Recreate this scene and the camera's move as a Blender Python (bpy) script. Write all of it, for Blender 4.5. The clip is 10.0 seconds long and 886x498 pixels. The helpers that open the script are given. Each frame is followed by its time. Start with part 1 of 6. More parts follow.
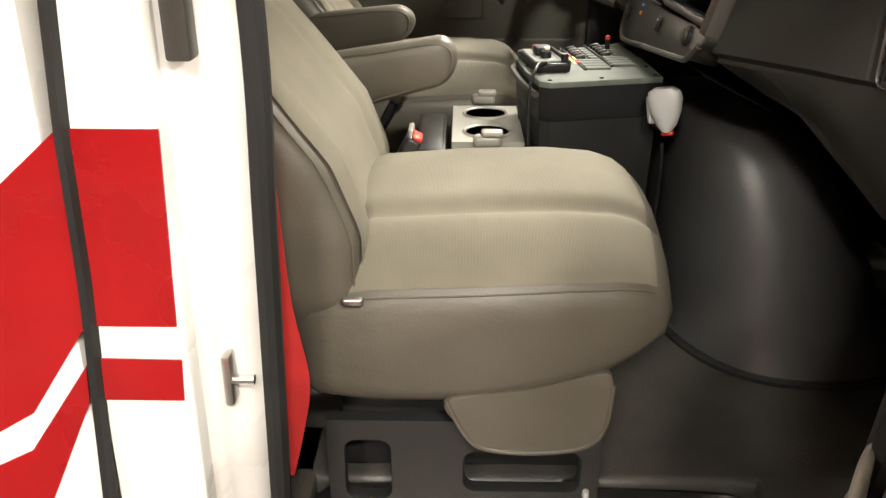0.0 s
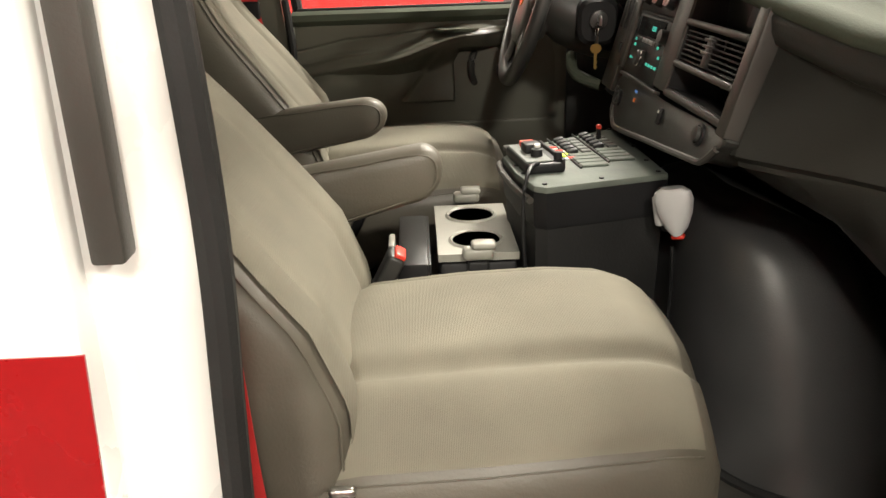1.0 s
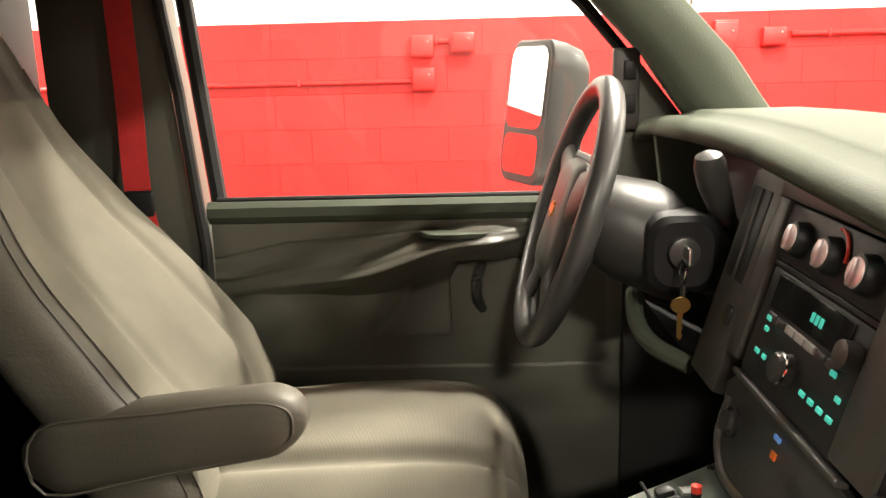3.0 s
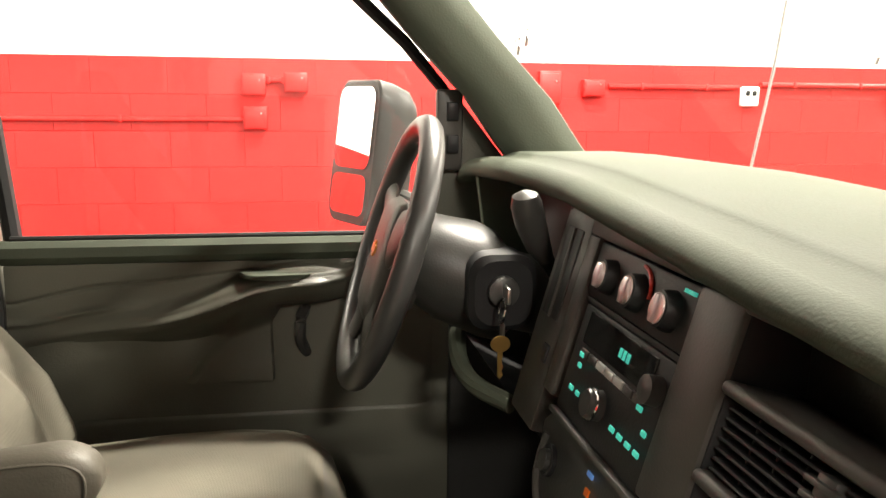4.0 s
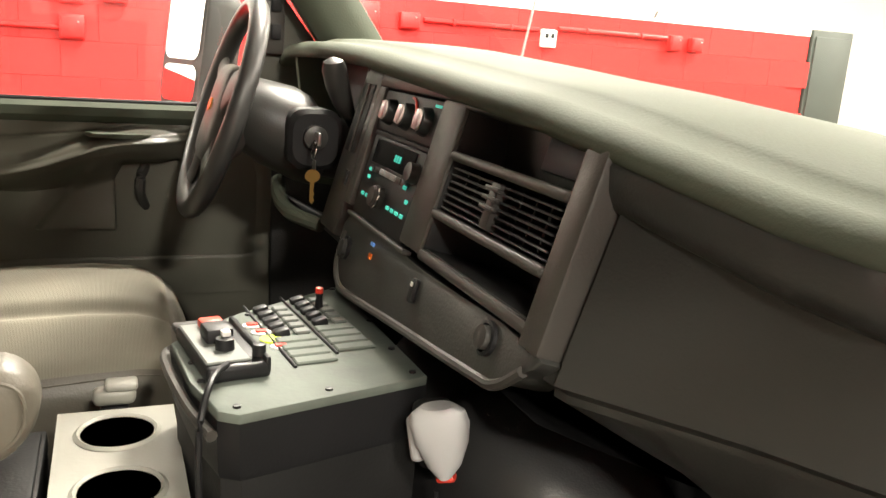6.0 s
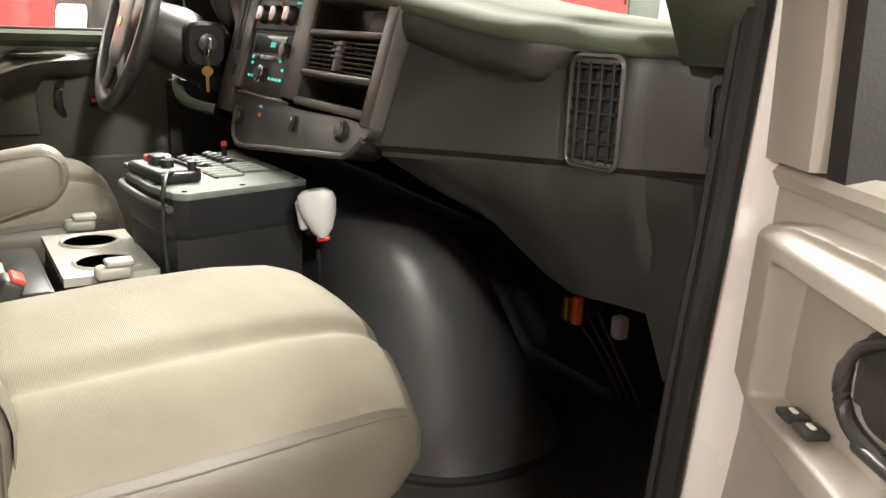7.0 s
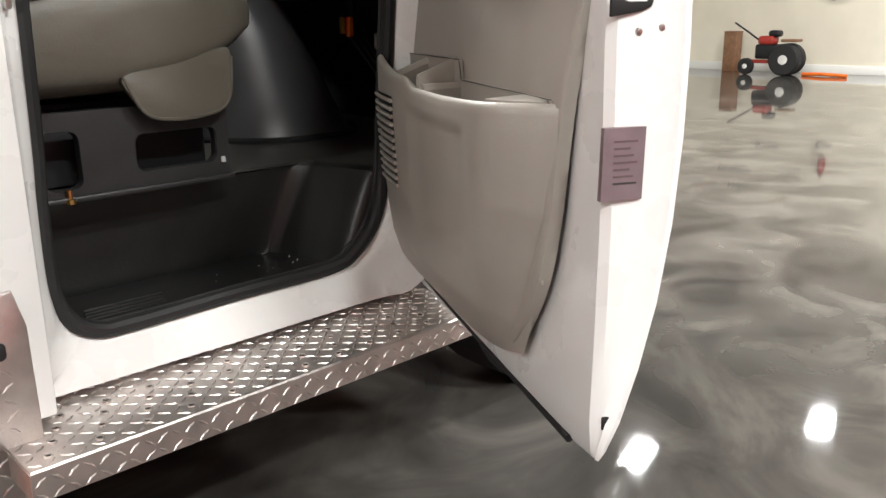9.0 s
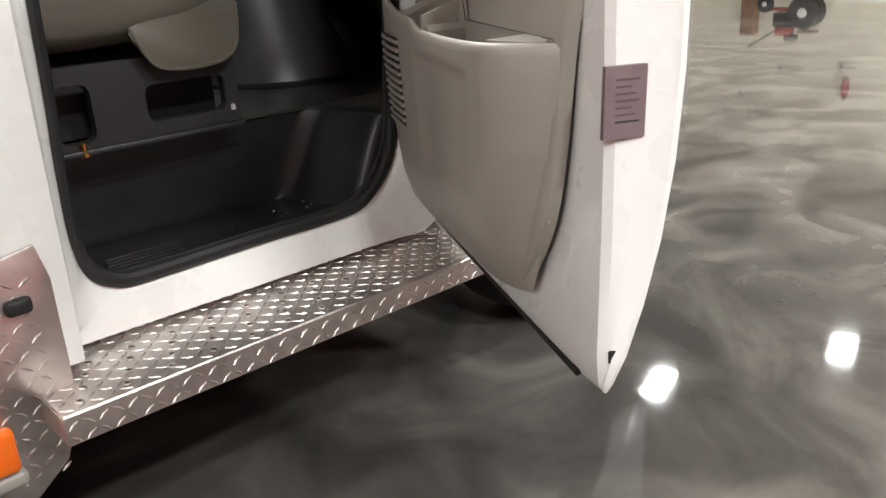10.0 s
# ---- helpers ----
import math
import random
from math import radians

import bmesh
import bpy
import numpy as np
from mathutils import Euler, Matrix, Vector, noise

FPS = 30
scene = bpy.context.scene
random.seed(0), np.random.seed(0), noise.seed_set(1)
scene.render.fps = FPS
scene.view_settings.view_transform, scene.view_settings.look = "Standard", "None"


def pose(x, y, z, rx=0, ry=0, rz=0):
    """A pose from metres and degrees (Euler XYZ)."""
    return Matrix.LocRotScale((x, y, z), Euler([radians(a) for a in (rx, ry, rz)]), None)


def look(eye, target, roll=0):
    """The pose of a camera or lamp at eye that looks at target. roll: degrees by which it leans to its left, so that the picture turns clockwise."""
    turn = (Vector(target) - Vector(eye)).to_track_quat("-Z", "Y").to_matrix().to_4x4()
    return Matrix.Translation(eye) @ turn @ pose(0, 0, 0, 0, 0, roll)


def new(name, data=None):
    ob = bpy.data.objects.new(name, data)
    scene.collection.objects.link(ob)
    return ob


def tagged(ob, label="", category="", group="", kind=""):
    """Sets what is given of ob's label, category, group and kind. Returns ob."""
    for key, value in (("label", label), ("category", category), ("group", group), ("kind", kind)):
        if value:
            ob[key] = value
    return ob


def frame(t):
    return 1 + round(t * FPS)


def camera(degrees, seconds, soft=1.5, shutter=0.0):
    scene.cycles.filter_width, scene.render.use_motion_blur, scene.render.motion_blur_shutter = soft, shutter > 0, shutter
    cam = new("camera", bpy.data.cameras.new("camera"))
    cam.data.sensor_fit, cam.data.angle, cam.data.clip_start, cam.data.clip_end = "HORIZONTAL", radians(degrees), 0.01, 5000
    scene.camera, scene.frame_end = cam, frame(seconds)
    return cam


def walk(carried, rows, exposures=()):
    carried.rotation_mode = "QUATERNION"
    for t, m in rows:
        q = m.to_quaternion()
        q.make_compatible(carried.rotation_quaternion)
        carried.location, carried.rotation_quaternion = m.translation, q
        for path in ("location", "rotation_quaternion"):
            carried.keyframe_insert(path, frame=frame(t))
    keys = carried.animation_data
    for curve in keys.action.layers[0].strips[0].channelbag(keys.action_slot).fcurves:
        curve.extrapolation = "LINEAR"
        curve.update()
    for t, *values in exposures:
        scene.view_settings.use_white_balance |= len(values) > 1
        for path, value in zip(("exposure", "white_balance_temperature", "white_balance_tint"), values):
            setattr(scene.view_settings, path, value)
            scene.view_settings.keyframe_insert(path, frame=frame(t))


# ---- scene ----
cam = camera(56.6, 10.0)
PATH = [
    (0, (0.176, 0.044, 1.716), (0.139, 1.869, 0.9), -0.0),
    (0.5, (0.2, 0.096, 1.753), (0.135, 1.954, 1.016), -1.4),
    (1, (0.133, 0.276, 1.771), (0.18, 2.147, 1.067), -2.0),
    (1.5, (0.112, 0.536, 1.789), (0.24, 2.404, 1.087), -1.6),
    (2, (0.207, 0.796, 1.833), (0.21, 2.689, 1.188), -1.9),
    (2.2, (0.236, 0.899, 1.843), (0.17, 2.806, 1.245), -2.5),
    (3.3, (0.276, 1.251, 1.848), (0.258, 3.212, 1.457), -0.5),
    (3.5, (0.278, 1.257, 1.848), (0.411, 3.22, 1.491), 0.5),
    (4, (0.305, 1.235, 1.837), (0.642, 3.175, 1.485), 0.5),
    (4.5, (0.301, 1.148, 1.811), (0.702, 3.064, 1.402), 0.9),
    (5, (0.263, 0.993, 1.794), (0.72, 2.887, 1.345), 1.4),
    (5.2, (0.253, 0.94, 1.787), (0.741, 2.826, 1.336), 1.6),
    (6.3, (0.212, 0.775, 1.709), (1.096, 2.511, 1.256), 4.8),
    (6.5, (0.162, 0.632, 1.685), (1.122, 2.327, 1.235), 4.5),
    (7, (0.007, 0.308, 1.637), (1.028, 1.946, 1.112), 2.1),
    (7.5, (-0.191, 0.055, 1.594), (0.956, 1.599, 1.046), 2.6),
    (8, (-0.391, -0.241, 1.478), (0.888, 1.207, 0.958), 2.5),
    (8.5, (-0.466, -0.495, 1.327), (0.854, 0.929, 0.848), 1.5),
    (9, (-0.553, -0.576, 1.119), (0.788, 0.804, 0.574), -0.7),
    (9.5, (-0.602, -0.59, 0.998), (0.73, 0.78, 0.407), -1.3),
    (10, (-0.552, -0.604, 1.135), (0.717, 0.778, 0.444), -2.9),
]
EXPOSURES = [(0, -0.15, 6950, 10), (0.6, -0.2, 6950, 10), (1, -0.28, 7000, 10), (1.5, -0.58, 7250, 10), (2, -0.12, 7200, 10), (3.5, 0.08, 7100, 10), (4.3, -0.08, 7050, 10), (5, -0.1, 7150, 10), (6.5, 0.40, 6850, 10), (7.2, 0.48, 6500, 10), (7.6, 0.40, 6350, 10), (8, 0.18, 6200, 10), (8.6, -0.42, 6150, 10), (9.2, -0.78, 6150, 10), (10, -0.86, 6150, 10)]
walk(cam, [(t, look(eye, target, roll)) for t, eye, target, roll in PATH], EXPOSURES)

# ---- light ----
world = bpy.data.worlds.new("garage_air")
world.use_nodes = True
world.node_tree.nodes["Background"].inputs[0].default_value = (0.9, 0.95, 1.0, 1)
world.node_tree.nodes["Background"].inputs[1].default_value = 0.03
CEIL = 4.2
# Some spots match floor reflections; the rest are unseen, added to light the cab.
LAMP_SPOTS = [(-5.2, -1.2), (-0.8, -3.4), (0.7, -2.5), (4.3, 0.6), (4.4, -2.4), (8.6, -2.4), (-3.4, 4.6), (1.2, 4.6), (1.7, 3.4), (5.2, 4.7), (7.35, 4.2), (9.7, 2.95), (13.6, 2.6), (12.8, -3.4)]
for lx, ly in LAMP_SPOTS:
    data = bpy.data.lights.new("strip_lamp", "AREA")
    data.shape, data.size, data.size_y, data.energy, data.color = "RECTANGLE", 0.62, 0.26, 330, (1.0, 0.97, 0.9)
    new("strip_lamp", data).matrix_world = pose(lx, ly, CEIL - 0.16, 0, 0, 15)


# ---- materials ----
def material(name, colour, rough=0.5, metal=0.0, vary=0.12, scale=8.0, bump=0.05, grain=150.0, coat=0.0, colour2=None, spec=0.5):
    """A surface with two scales of variation: broad wear and fine grain."""
    m = bpy.data.materials.new(name)
    m.use_nodes = True
    nt = m.node_tree
    b = nt.nodes["Principled BSDF"]
    tc = nt.nodes.new("ShaderNodeTexCoord")
    n1 = nt.nodes.new("ShaderNodeTexNoise")
    n1.inputs["Scale"].default_value, n1.inputs["Detail"].default_value = scale, 5
    n2 = nt.nodes.new("ShaderNodeTexNoise")
    n2.inputs["Scale"].default_value, n2.inputs["Detail"].default_value = grain, 2
    nt.links.new(tc.outputs["Object"], n1.inputs["Vector"])
    nt.links.new(tc.outputs["Object"], n2.inputs["Vector"])
    ramp = nt.nodes.new("ShaderNodeValToRGB")
    dark = colour2 or [c * (1 - vary) for c in colour]
    light = [min(1, c * (1 + vary * 0.6)) for c in colour]
    ramp.color_ramp.elements[0].position, ramp.color_ramp.elements[0].color = 0.32, (*dark, 1)
    ramp.color_ramp.elements[1].position, ramp.color_ramp.elements[1].color = 0.68, (*light, 1)
    nt.links.new(n1.outputs["Fac"], ramp.inputs["Fac"])
    nt.links.new(ramp.outputs["Color"], b.inputs["Base Color"])
    rr = nt.nodes.new("ShaderNodeMapRange")
    rr.inputs["To Min"].default_value, rr.inputs["To Max"].default_value = max(0.02, rough * 0.8), min(1, rough * 1.2)
    nt.links.new(n1.outputs["Fac"], rr.inputs["Value"])
    nt.links.new(rr.outputs["Result"], b.inputs["Roughness"])
    b.inputs["Metallic"].default_value = metal
    b.inputs["Coat Weight"].default_value = coat
    b.inputs["Coat Roughness"].default_value = 0.08
    b.inputs["Specular IOR Level"].default_value = spec
    if bump:
        bp = nt.nodes.new("ShaderNodeBump")
        bp.inputs["Strength"].default_value, bp.inputs["Distance"].default_value = bump, 0.004
        nt.links.new(n2.outputs["Fac"], bp.inputs["Height"])
        nt.links.new(bp.outputs["Normal"], b.inputs["Normal"])
    return m


def glowing(name, colour, strength):
    m = bpy.data.materials.new(name)
    m.use_nodes = True
    b = m.node_tree.nodes["Principled BSDF"]
    b.inputs["Base Color"].default_value = (*colour, 1)
    b.inputs["Emission Color"].default_value = (*colour, 1)
    b.inputs["Emission Strength"].default_value = strength
    return m


def clear(name, tint=(0.95, 0.97, 0.96), gloss=0.05):
    """Thin clear sheet: mostly lets light through, with a faint sheen."""
    m = bpy.data.materials.new(name)
    m.use_nodes = True
    nt = m.node_tree
    nt.nodes.remove(nt.nodes["Principled BSDF"])
    tr = nt.nodes.new("ShaderNodeBsdfTransparent")
    tr.inputs[0].default_value = (*tint, 1)
    gl = nt.nodes.new("ShaderNodeBsdfGlossy")
    gl.inputs["Roughness"].default_value = 0.03
    mx = nt.nodes.new("ShaderNodeMixShader")
    mx.inputs[0].default_value = gloss
    nt.links.new(tr.outputs[0], mx.inputs[1])
    nt.links.new(gl.outputs[0], mx.inputs[2])
    nt.links.new(mx.outputs[0], nt.nodes["Material Output"].inputs[0])
    return m


WHITE_PAINT = material("white_vehicle_paint", (0.82, 0.82, 0.80), 0.28, vary=0.02, coat=0.5, bump=0.01)
RED_PAINT = material("red_vehicle_paint", (0.32, 0.003, 0.006), 0.28, vary=0.1, coat=0.5, bump=0.01)
RED_WALL = material("red_wall_paint", (0.60, 0.015, 0.014), 0.42, vary=0.12, scale=1.6, bump=0.25, grain=60)
WHITE_WALL = material("white_wall_paint", (0.84, 0.84, 0.80), 0.5, vary=0.05, scale=1.5, bump=0.15, grain=60)
CREAM_WALL = material("cream_wall_paint", (0.80, 0.75, 0.62), 0.5, vary=0.06, scale=1.5, bump=0.15, grain=60)
VINYL = material("taupe_vinyl", (0.100, 0.090, 0.071), 0.47, vary=0.1, scale=6, bump=0.12, grain=260)
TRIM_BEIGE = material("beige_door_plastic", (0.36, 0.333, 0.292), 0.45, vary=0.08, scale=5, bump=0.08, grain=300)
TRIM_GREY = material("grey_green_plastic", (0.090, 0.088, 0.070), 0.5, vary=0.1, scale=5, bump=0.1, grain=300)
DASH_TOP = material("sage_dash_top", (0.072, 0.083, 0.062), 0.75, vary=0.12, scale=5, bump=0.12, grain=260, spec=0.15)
DASH_DARK = material("charcoal_dash_plastic", (0.036, 0.036, 0.033), 0.42, vary=0.15, scale=5, bump=0.1, grain=300)
DASH_BEZEL = material("brown_grey_bezel", (0.052, 0.048, 0.043), 0.45, vary=0.12, scale=6, bump=0.08, grain=300)
BLACK_RUBBER = material("black_rubber", (0.018, 0.018, 0.018), 0.55, vary=0.2, scale=7, bump=0.15, grain=200, spec=0.3)
BLACK_PLASTIC = material("black_plastic", (0.014, 0.014, 0.015), 0.45, vary=0.2, scale=6, bump=0.08, grain=250, spec=0.3)
FLOOR_MAT = material("dusty_black_floor_mat", (0.017, 0.0165, 0.016), 0.38, vary=0.35, scale=5, bump=0.12, grain=120)
CAB_MAT = material("dusty_cab_floor_mat", (0.062, 0.058, 0.052), 0.42, vary=0.45, scale=4, bump=0.3, grain=120)
ENGINE_BLACK = material("engine_cover_vinyl", (0.052, 0.052, 0.053), 0.42, vary=0.2, scale=6, bump=0.12, grain=280, spec=0.9)
SEAT_BASE = material("dusty_black_seat_base", (0.018, 0.018, 0.018), 0.5, vary=0.25, scale=9, bump=0.1, grain=200)
# Near-black that puts the shade of recesses and underbody into the colour.
SHADE_BLACK = material("painted_shade_black", (0.010, 0.010, 0.011), 0.6, bump=0.05)
STEEL = material("brushed_steel", (0.55, 0.54, 0.52), 0.3, 1.0, vary=0.15)
CHROME = material("chrome", (0.8, 0.8, 0.8), 0.12, 1.0, vary=0.05, bump=0)
BRASS = material("brass", (0.62, 0.42, 0.14), 0.3, 1.0, vary=0.15)
BELT_RED = material("red_belt_webbing", (0.55, 0.025, 0.025), 0.6, vary=0.12, scale=30, bump=0.4, grain=500)
BUTTON_RED = material("red_button", (0.75, 0.05, 0.03), 0.35, bump=0)
LABEL_YELLOW = material("lime_label", (0.62, 0.85, 0.02), 0.5, bump=0)
LABEL_WHITE = material("white_label", (0.75, 0.74, 0.70), 0.5, bump=0)
PANEL_GREEN = material("grey_green_panel", (0.125, 0.143, 0.124), 0.72, vary=0.2, scale=14, bump=0.1, spec=0.3)
KEY_GREY = material("grey_switch_caps", (0.12, 0.13, 0.12), 0.4, bump=0.05)
PALE_PLASTIC = material("pale_grey_plastic", (0.30, 0.295, 0.26), 0.4, vary=0.08, scale=9, bump=0.05)
LIGHT_GREY = material("light_grey_plastic", (0.5, 0.5, 0.5), 0.4, vary=0.06, bump=0.04)
ORANGE = material("orange_plastic", (0.85, 0.18, 0.02), 0.4, bump=0.03)
AMBER = material("amber_lens", (0.85, 0.16, 0.01), 0.15, bump=0.02, coat=0.4)
WOOD = material("brown_timber", (0.24, 0.12, 0.06), 0.55, vary=0.25, scale=14, bump=0.3, grain=60)
TYRE = material("tyre_rubber", (0.014, 0.014, 0.014), 0.75, vary=0.2, bump=0.3, grain=90)
LOCKER = material("grey_green_steel", (0.026, 0.032, 0.026), 0.45, vary=0.08, bump=0.05)
STICKER = material("dusky_red_sticker", (0.19, 0.14, 0.15), 0.40, vary=0.1, scale=30, bump=0.02)
STICKER_INK = material("faded_sticker_ink", (0.12, 0.08, 0.085), 0.45, bump=0)
TEAL_GLOW = glowing("teal_backlight", (0.05, 0.6, 0.5), 0.45)
BLUE_GLOW = glowing("blue_backlight", (0.1, 0.25, 0.6), 0.3)
GLASS = clear("window_glass")
TUBE_GLOW = glowing("lamp_diffuser", (1.0, 0.97, 0.92), 9.0)
MODULE = material("blue_black_plastic", (0.016, 0.019, 0.027), 0.5)
# Satin chrome with the red wall's reflection mixed into its colour.
RED_LIT_CHROME = material("satin_chrome_red_reflection", (0.6, 0.52, 0.52), 0.32, 1.0, vary=0.1, bump=0)
SCREEN = material("glossy_dark_screen", (0.015, 0.016, 0.018), 0.06, bump=0, coat=0.3)
MIRROR = material("mirror_glass", (0.92, 0.93, 0.93), 0.02, 1.0, vary=0.0, bump=0)
HANDLE_DARK = material("dark_grey_handle", (0.042, 0.041, 0.039), 0.38, bump=0.05)
RED_RUST = material("red_tractor_paint", (0.35, 0.03, 0.02), 0.4, vary=0.3, bump=0.05)


def cloth_material():
    """Ribbed seat cloth: fine cross ribs over a mottled taupe."""
    m = material("taupe_seat_cloth", (0.185, 0.172, 0.135), 0.85, vary=0.12, scale=9, bump=0.0, spec=0.2)
    nt = m.node_tree
    tc = nt.nodes.new("ShaderNodeTexCoord")
    wv = nt.nodes.new("ShaderNodeTexWave")
    wv.bands_direction = "X"
    wv.inputs["Scale"].default_value, wv.inputs["Distortion"].default_value, wv.inputs["Detail"].default_value = 150, 0.8, 2
    bp = nt.nodes.new("ShaderNodeBump")
    bp.inputs["Strength"].default_value, bp.inputs["Distance"].default_value = 0.22, 0.0015
    nt.links.new(tc.outputs["Object"], wv.inputs["Vector"])
    nt.links.new(wv.outputs["Fac"], bp.inputs["Height"])
    nt.links.new(bp.outputs["Normal"], nt.nodes["Principled BSDF"].inputs["Normal"])
    return m


def wrinkled(m, scale, strength, distance):
    """Adds soft, stretched creases to a seat covering."""
    nt = m.node_tree
    b = nt.nodes["Principled BSDF"]
    tc = nt.nodes.new("ShaderNodeTexCoord")
    mp = nt.nodes.new("ShaderNodeMapping")
    mp.inputs["Scale"].default_value = (0.6, 1.0, 2.2)
    n = nt.nodes.new("ShaderNodeTexNoise")
    n.inputs["Scale"].default_value, n.inputs["Detail"].default_value, n.inputs["Distortion"].default_value = scale, 3, 1.2
    bp = nt.nodes.new("ShaderNodeBump")
    bp.inputs["Strength"].default_value, bp.inputs["Distance"].default_value = strength, distance
    nt.links.new(tc.outputs["Object"], mp.inputs["Vector"])
    nt.links.new(mp.outputs["Vector"], n.inputs["Vector"])
    nt.links.new(n.outputs["Fac"], bp.inputs["Height"])
    old = b.inputs["Normal"].links[0].from_socket
    nt.links.new(old, bp.inputs["Normal"])
    nt.links.new(bp.outputs["Normal"], b.inputs["Normal"])
    return m


def floor_material():
    """Polished, marbled grey concrete."""
    m = material("polished_concrete", (0.15, 0.14, 0.125), 0.04, vary=0.3, scale=1.2, bump=0.004, grain=14, coat=0.0)
    nt = m.node_tree
    b = nt.nodes["Principled BSDF"]
    tc = nt.nodes.new("ShaderNodeTexCoord")
    n = nt.nodes.new("ShaderNodeTexNoise")
    n.inputs["Scale"].default_value, n.inputs["Detail"].default_value, n.inputs["Distortion"].default_value = 2.1, 12, 1.1
    r = nt.nodes.new("ShaderNodeValToRGB")
    e = r.color_ramp.elements
    e[0].position, e[0].color = 0.30, (0.030, 0.028, 0.026, 1)
    e[1].position, e[1].color = 0.72, (0.135, 0.126, 0.112, 1)
    mid = e.new(0.5)
    mid.color = (0.066, 0.061, 0.055, 1)
    nt.links.new(tc.outputs["Object"], n.inputs["Vector"])
    nt.links.new(n.outputs["Fac"], r.inputs["Fac"])
    nt.links.new(r.outputs["Color"], b.inputs["Base Color"])
    return m


def plate_material():
    """Worn bright aluminium."""
    return material("aluminium_tread_plate", (0.70, 0.65, 0.62), 0.40, 1.0, vary=0.25, scale=10, bump=0.1, grain=120)


wrinkled(VINYL, 7.0, 0.10, 0.02)
wrinkled(FLOOR_MAT, 9.0, 0.06, 0.01)
CLOTH, CONCRETE, ALUMINIUM = cloth_material(), floor_material(), plate_material()


# ---- shape helpers ----
def thing(name, at=(0, 0, 0), label="", category="", group="", kind=""):
    ob = new(name)
    ob.empty_display_size = 0.05
    ob.location = at
    return tagged(ob, label, category, group, kind)


def root(ob):
    """Things stand at their base; parts keep world coordinates."""
    return Matrix.Translation(ob.location) if ob.type == "EMPTY" else Matrix()


def mesh_of(name, bm, mat, sharp=35):
    bmesh.ops.recalc_face_normals(bm, faces=bm.faces)
    me = bpy.data.meshes.new(name)
    bm.to_mesh(me)
    bm.free()
    me.materials.append(mat)
    me.polygons.foreach_set("use_smooth", [True] * len(me.polygons))
    me.set_sharp_from_angle(angle=radians(sharp))
    return me


def part(name, bm, mat, parent=None, label="", sharp=35):
    """One mesh, built in world coordinates, under a thing or a part."""
    ob = new(name, mesh_of(name, bm, mat, sharp))
    if parent:
        ob.parent = parent
        ob.matrix_parent_inverse = root(parent).inverted()
    return tagged(ob, label)


def box(c, s, r=0.004, seg=2, m=None, bm=None):
    """A bevelled box: centre, size, edge radius."""
    b = bmesh.new()
    bmesh.ops.create_cube(b, size=1, matrix=Matrix.Translation(c) @ Matrix.Diagonal((*s, 1)))
    if r:
        bmesh.ops.bevel(b, geom=b.edges[:], offset=min(r, min(s) * 0.49), segments=seg, profile=0.5, affect="EDGES")
    if m:
        bmesh.ops.transform(b, matrix=m, verts=b.verts)
    return join(bm, b)


def join(a, b):
    if a is None:
        return b
    me = bpy.data.meshes.new("t")
    b.to_mesh(me)
    b.free()
    a.from_mesh(me)
    bpy.data.meshes.remove(me)
    return a


def loft(rings, cap=True, closed=True, bm=None):
    """A skin over rings of equally many points."""
    b = bm or bmesh.new()
    rows = [[b.verts.new(p) for p in ring] for ring in rings]
    k = len(rows[0])
    for a, c in zip(rows, rows[1:]):
        for i in range(k if closed else k - 1):
            j = (i + 1) % k
            b.faces.new((a[i], a[j], c[j], c[i]))
    if cap and closed:
        b.faces.new(rows[0][::-1])
        b.faces.new(rows[-1])
    return b


def tube(points, r, k=8, bm=None, cyclic=False):
    """A round bar along points."""
    pts = [Vector(p) for p in points]
    rings = []
    up = Vector((0.123, 0.31, 0.94)).normalized()
    for i, p in enumerate(pts):
        if cyclic:
            d = pts[(i + 1) % len(pts)] - pts[i - 1]
        else:
            d = pts[min(i + 1, len(pts) - 1)] - pts[max(i - 1, 0)]
        d.normalize()
        a = d.cross(up)
        if a.length < 1e-3:
            a = d.cross(Vector((1, 0, 0)))
        a.normalize()
        c = d.cross(a)
        rr = r[i] if isinstance(r, (list, tuple)) else r
        rings.append([p + a * (rr * math.cos(2 * math.pi * j / k)) + c * (rr * math.sin(2 * math.pi * j / k)) for j in range(k)])
    if cyclic:
        rings.append(rings[0])
        b = loft(rings, cap=False, bm=bm)
        bmesh.ops.remove_doubles(b, verts=b.verts, dist=1e-6)
        return b
    return loft(rings, bm=bm)


def lathe(profile, m, k=24, bm=None):
    """Turned shape: (radius, height) pairs about local z, placed by m."""
    rings = [[m @ Vector((max(r, 1e-4) * math.cos(2 * math.pi * j / k), max(r, 1e-4) * math.sin(2 * math.pi * j / k), h)) for j in range(k)] for r, h in profile]
    return loft(rings, bm=bm)


def prism(poly, f, d0, d1, r=0.0, seg=2):
    """A plate with an outline: f maps (a, b, depth) to the world."""
    b = bmesh.new()
    lo = [b.verts.new(f(a, c, d0)) for a, c in poly]
    hi = [b.verts.new(f(a, c, d1)) for a, c in poly]
    b.faces.new(lo[::-1])
    b.faces.new(hi)
    n = len(poly)
    for i in range(n):
        j = (i + 1) % n
        b.faces.new((lo[i], lo[j], hi[j], hi[i]))
    if r:
        bmesh.ops.bevel(b, geom=[e for e in b.edges], offset=r, segments=seg, profile=0.5, affect="EDGES", clamp_overlap=True)
    return b


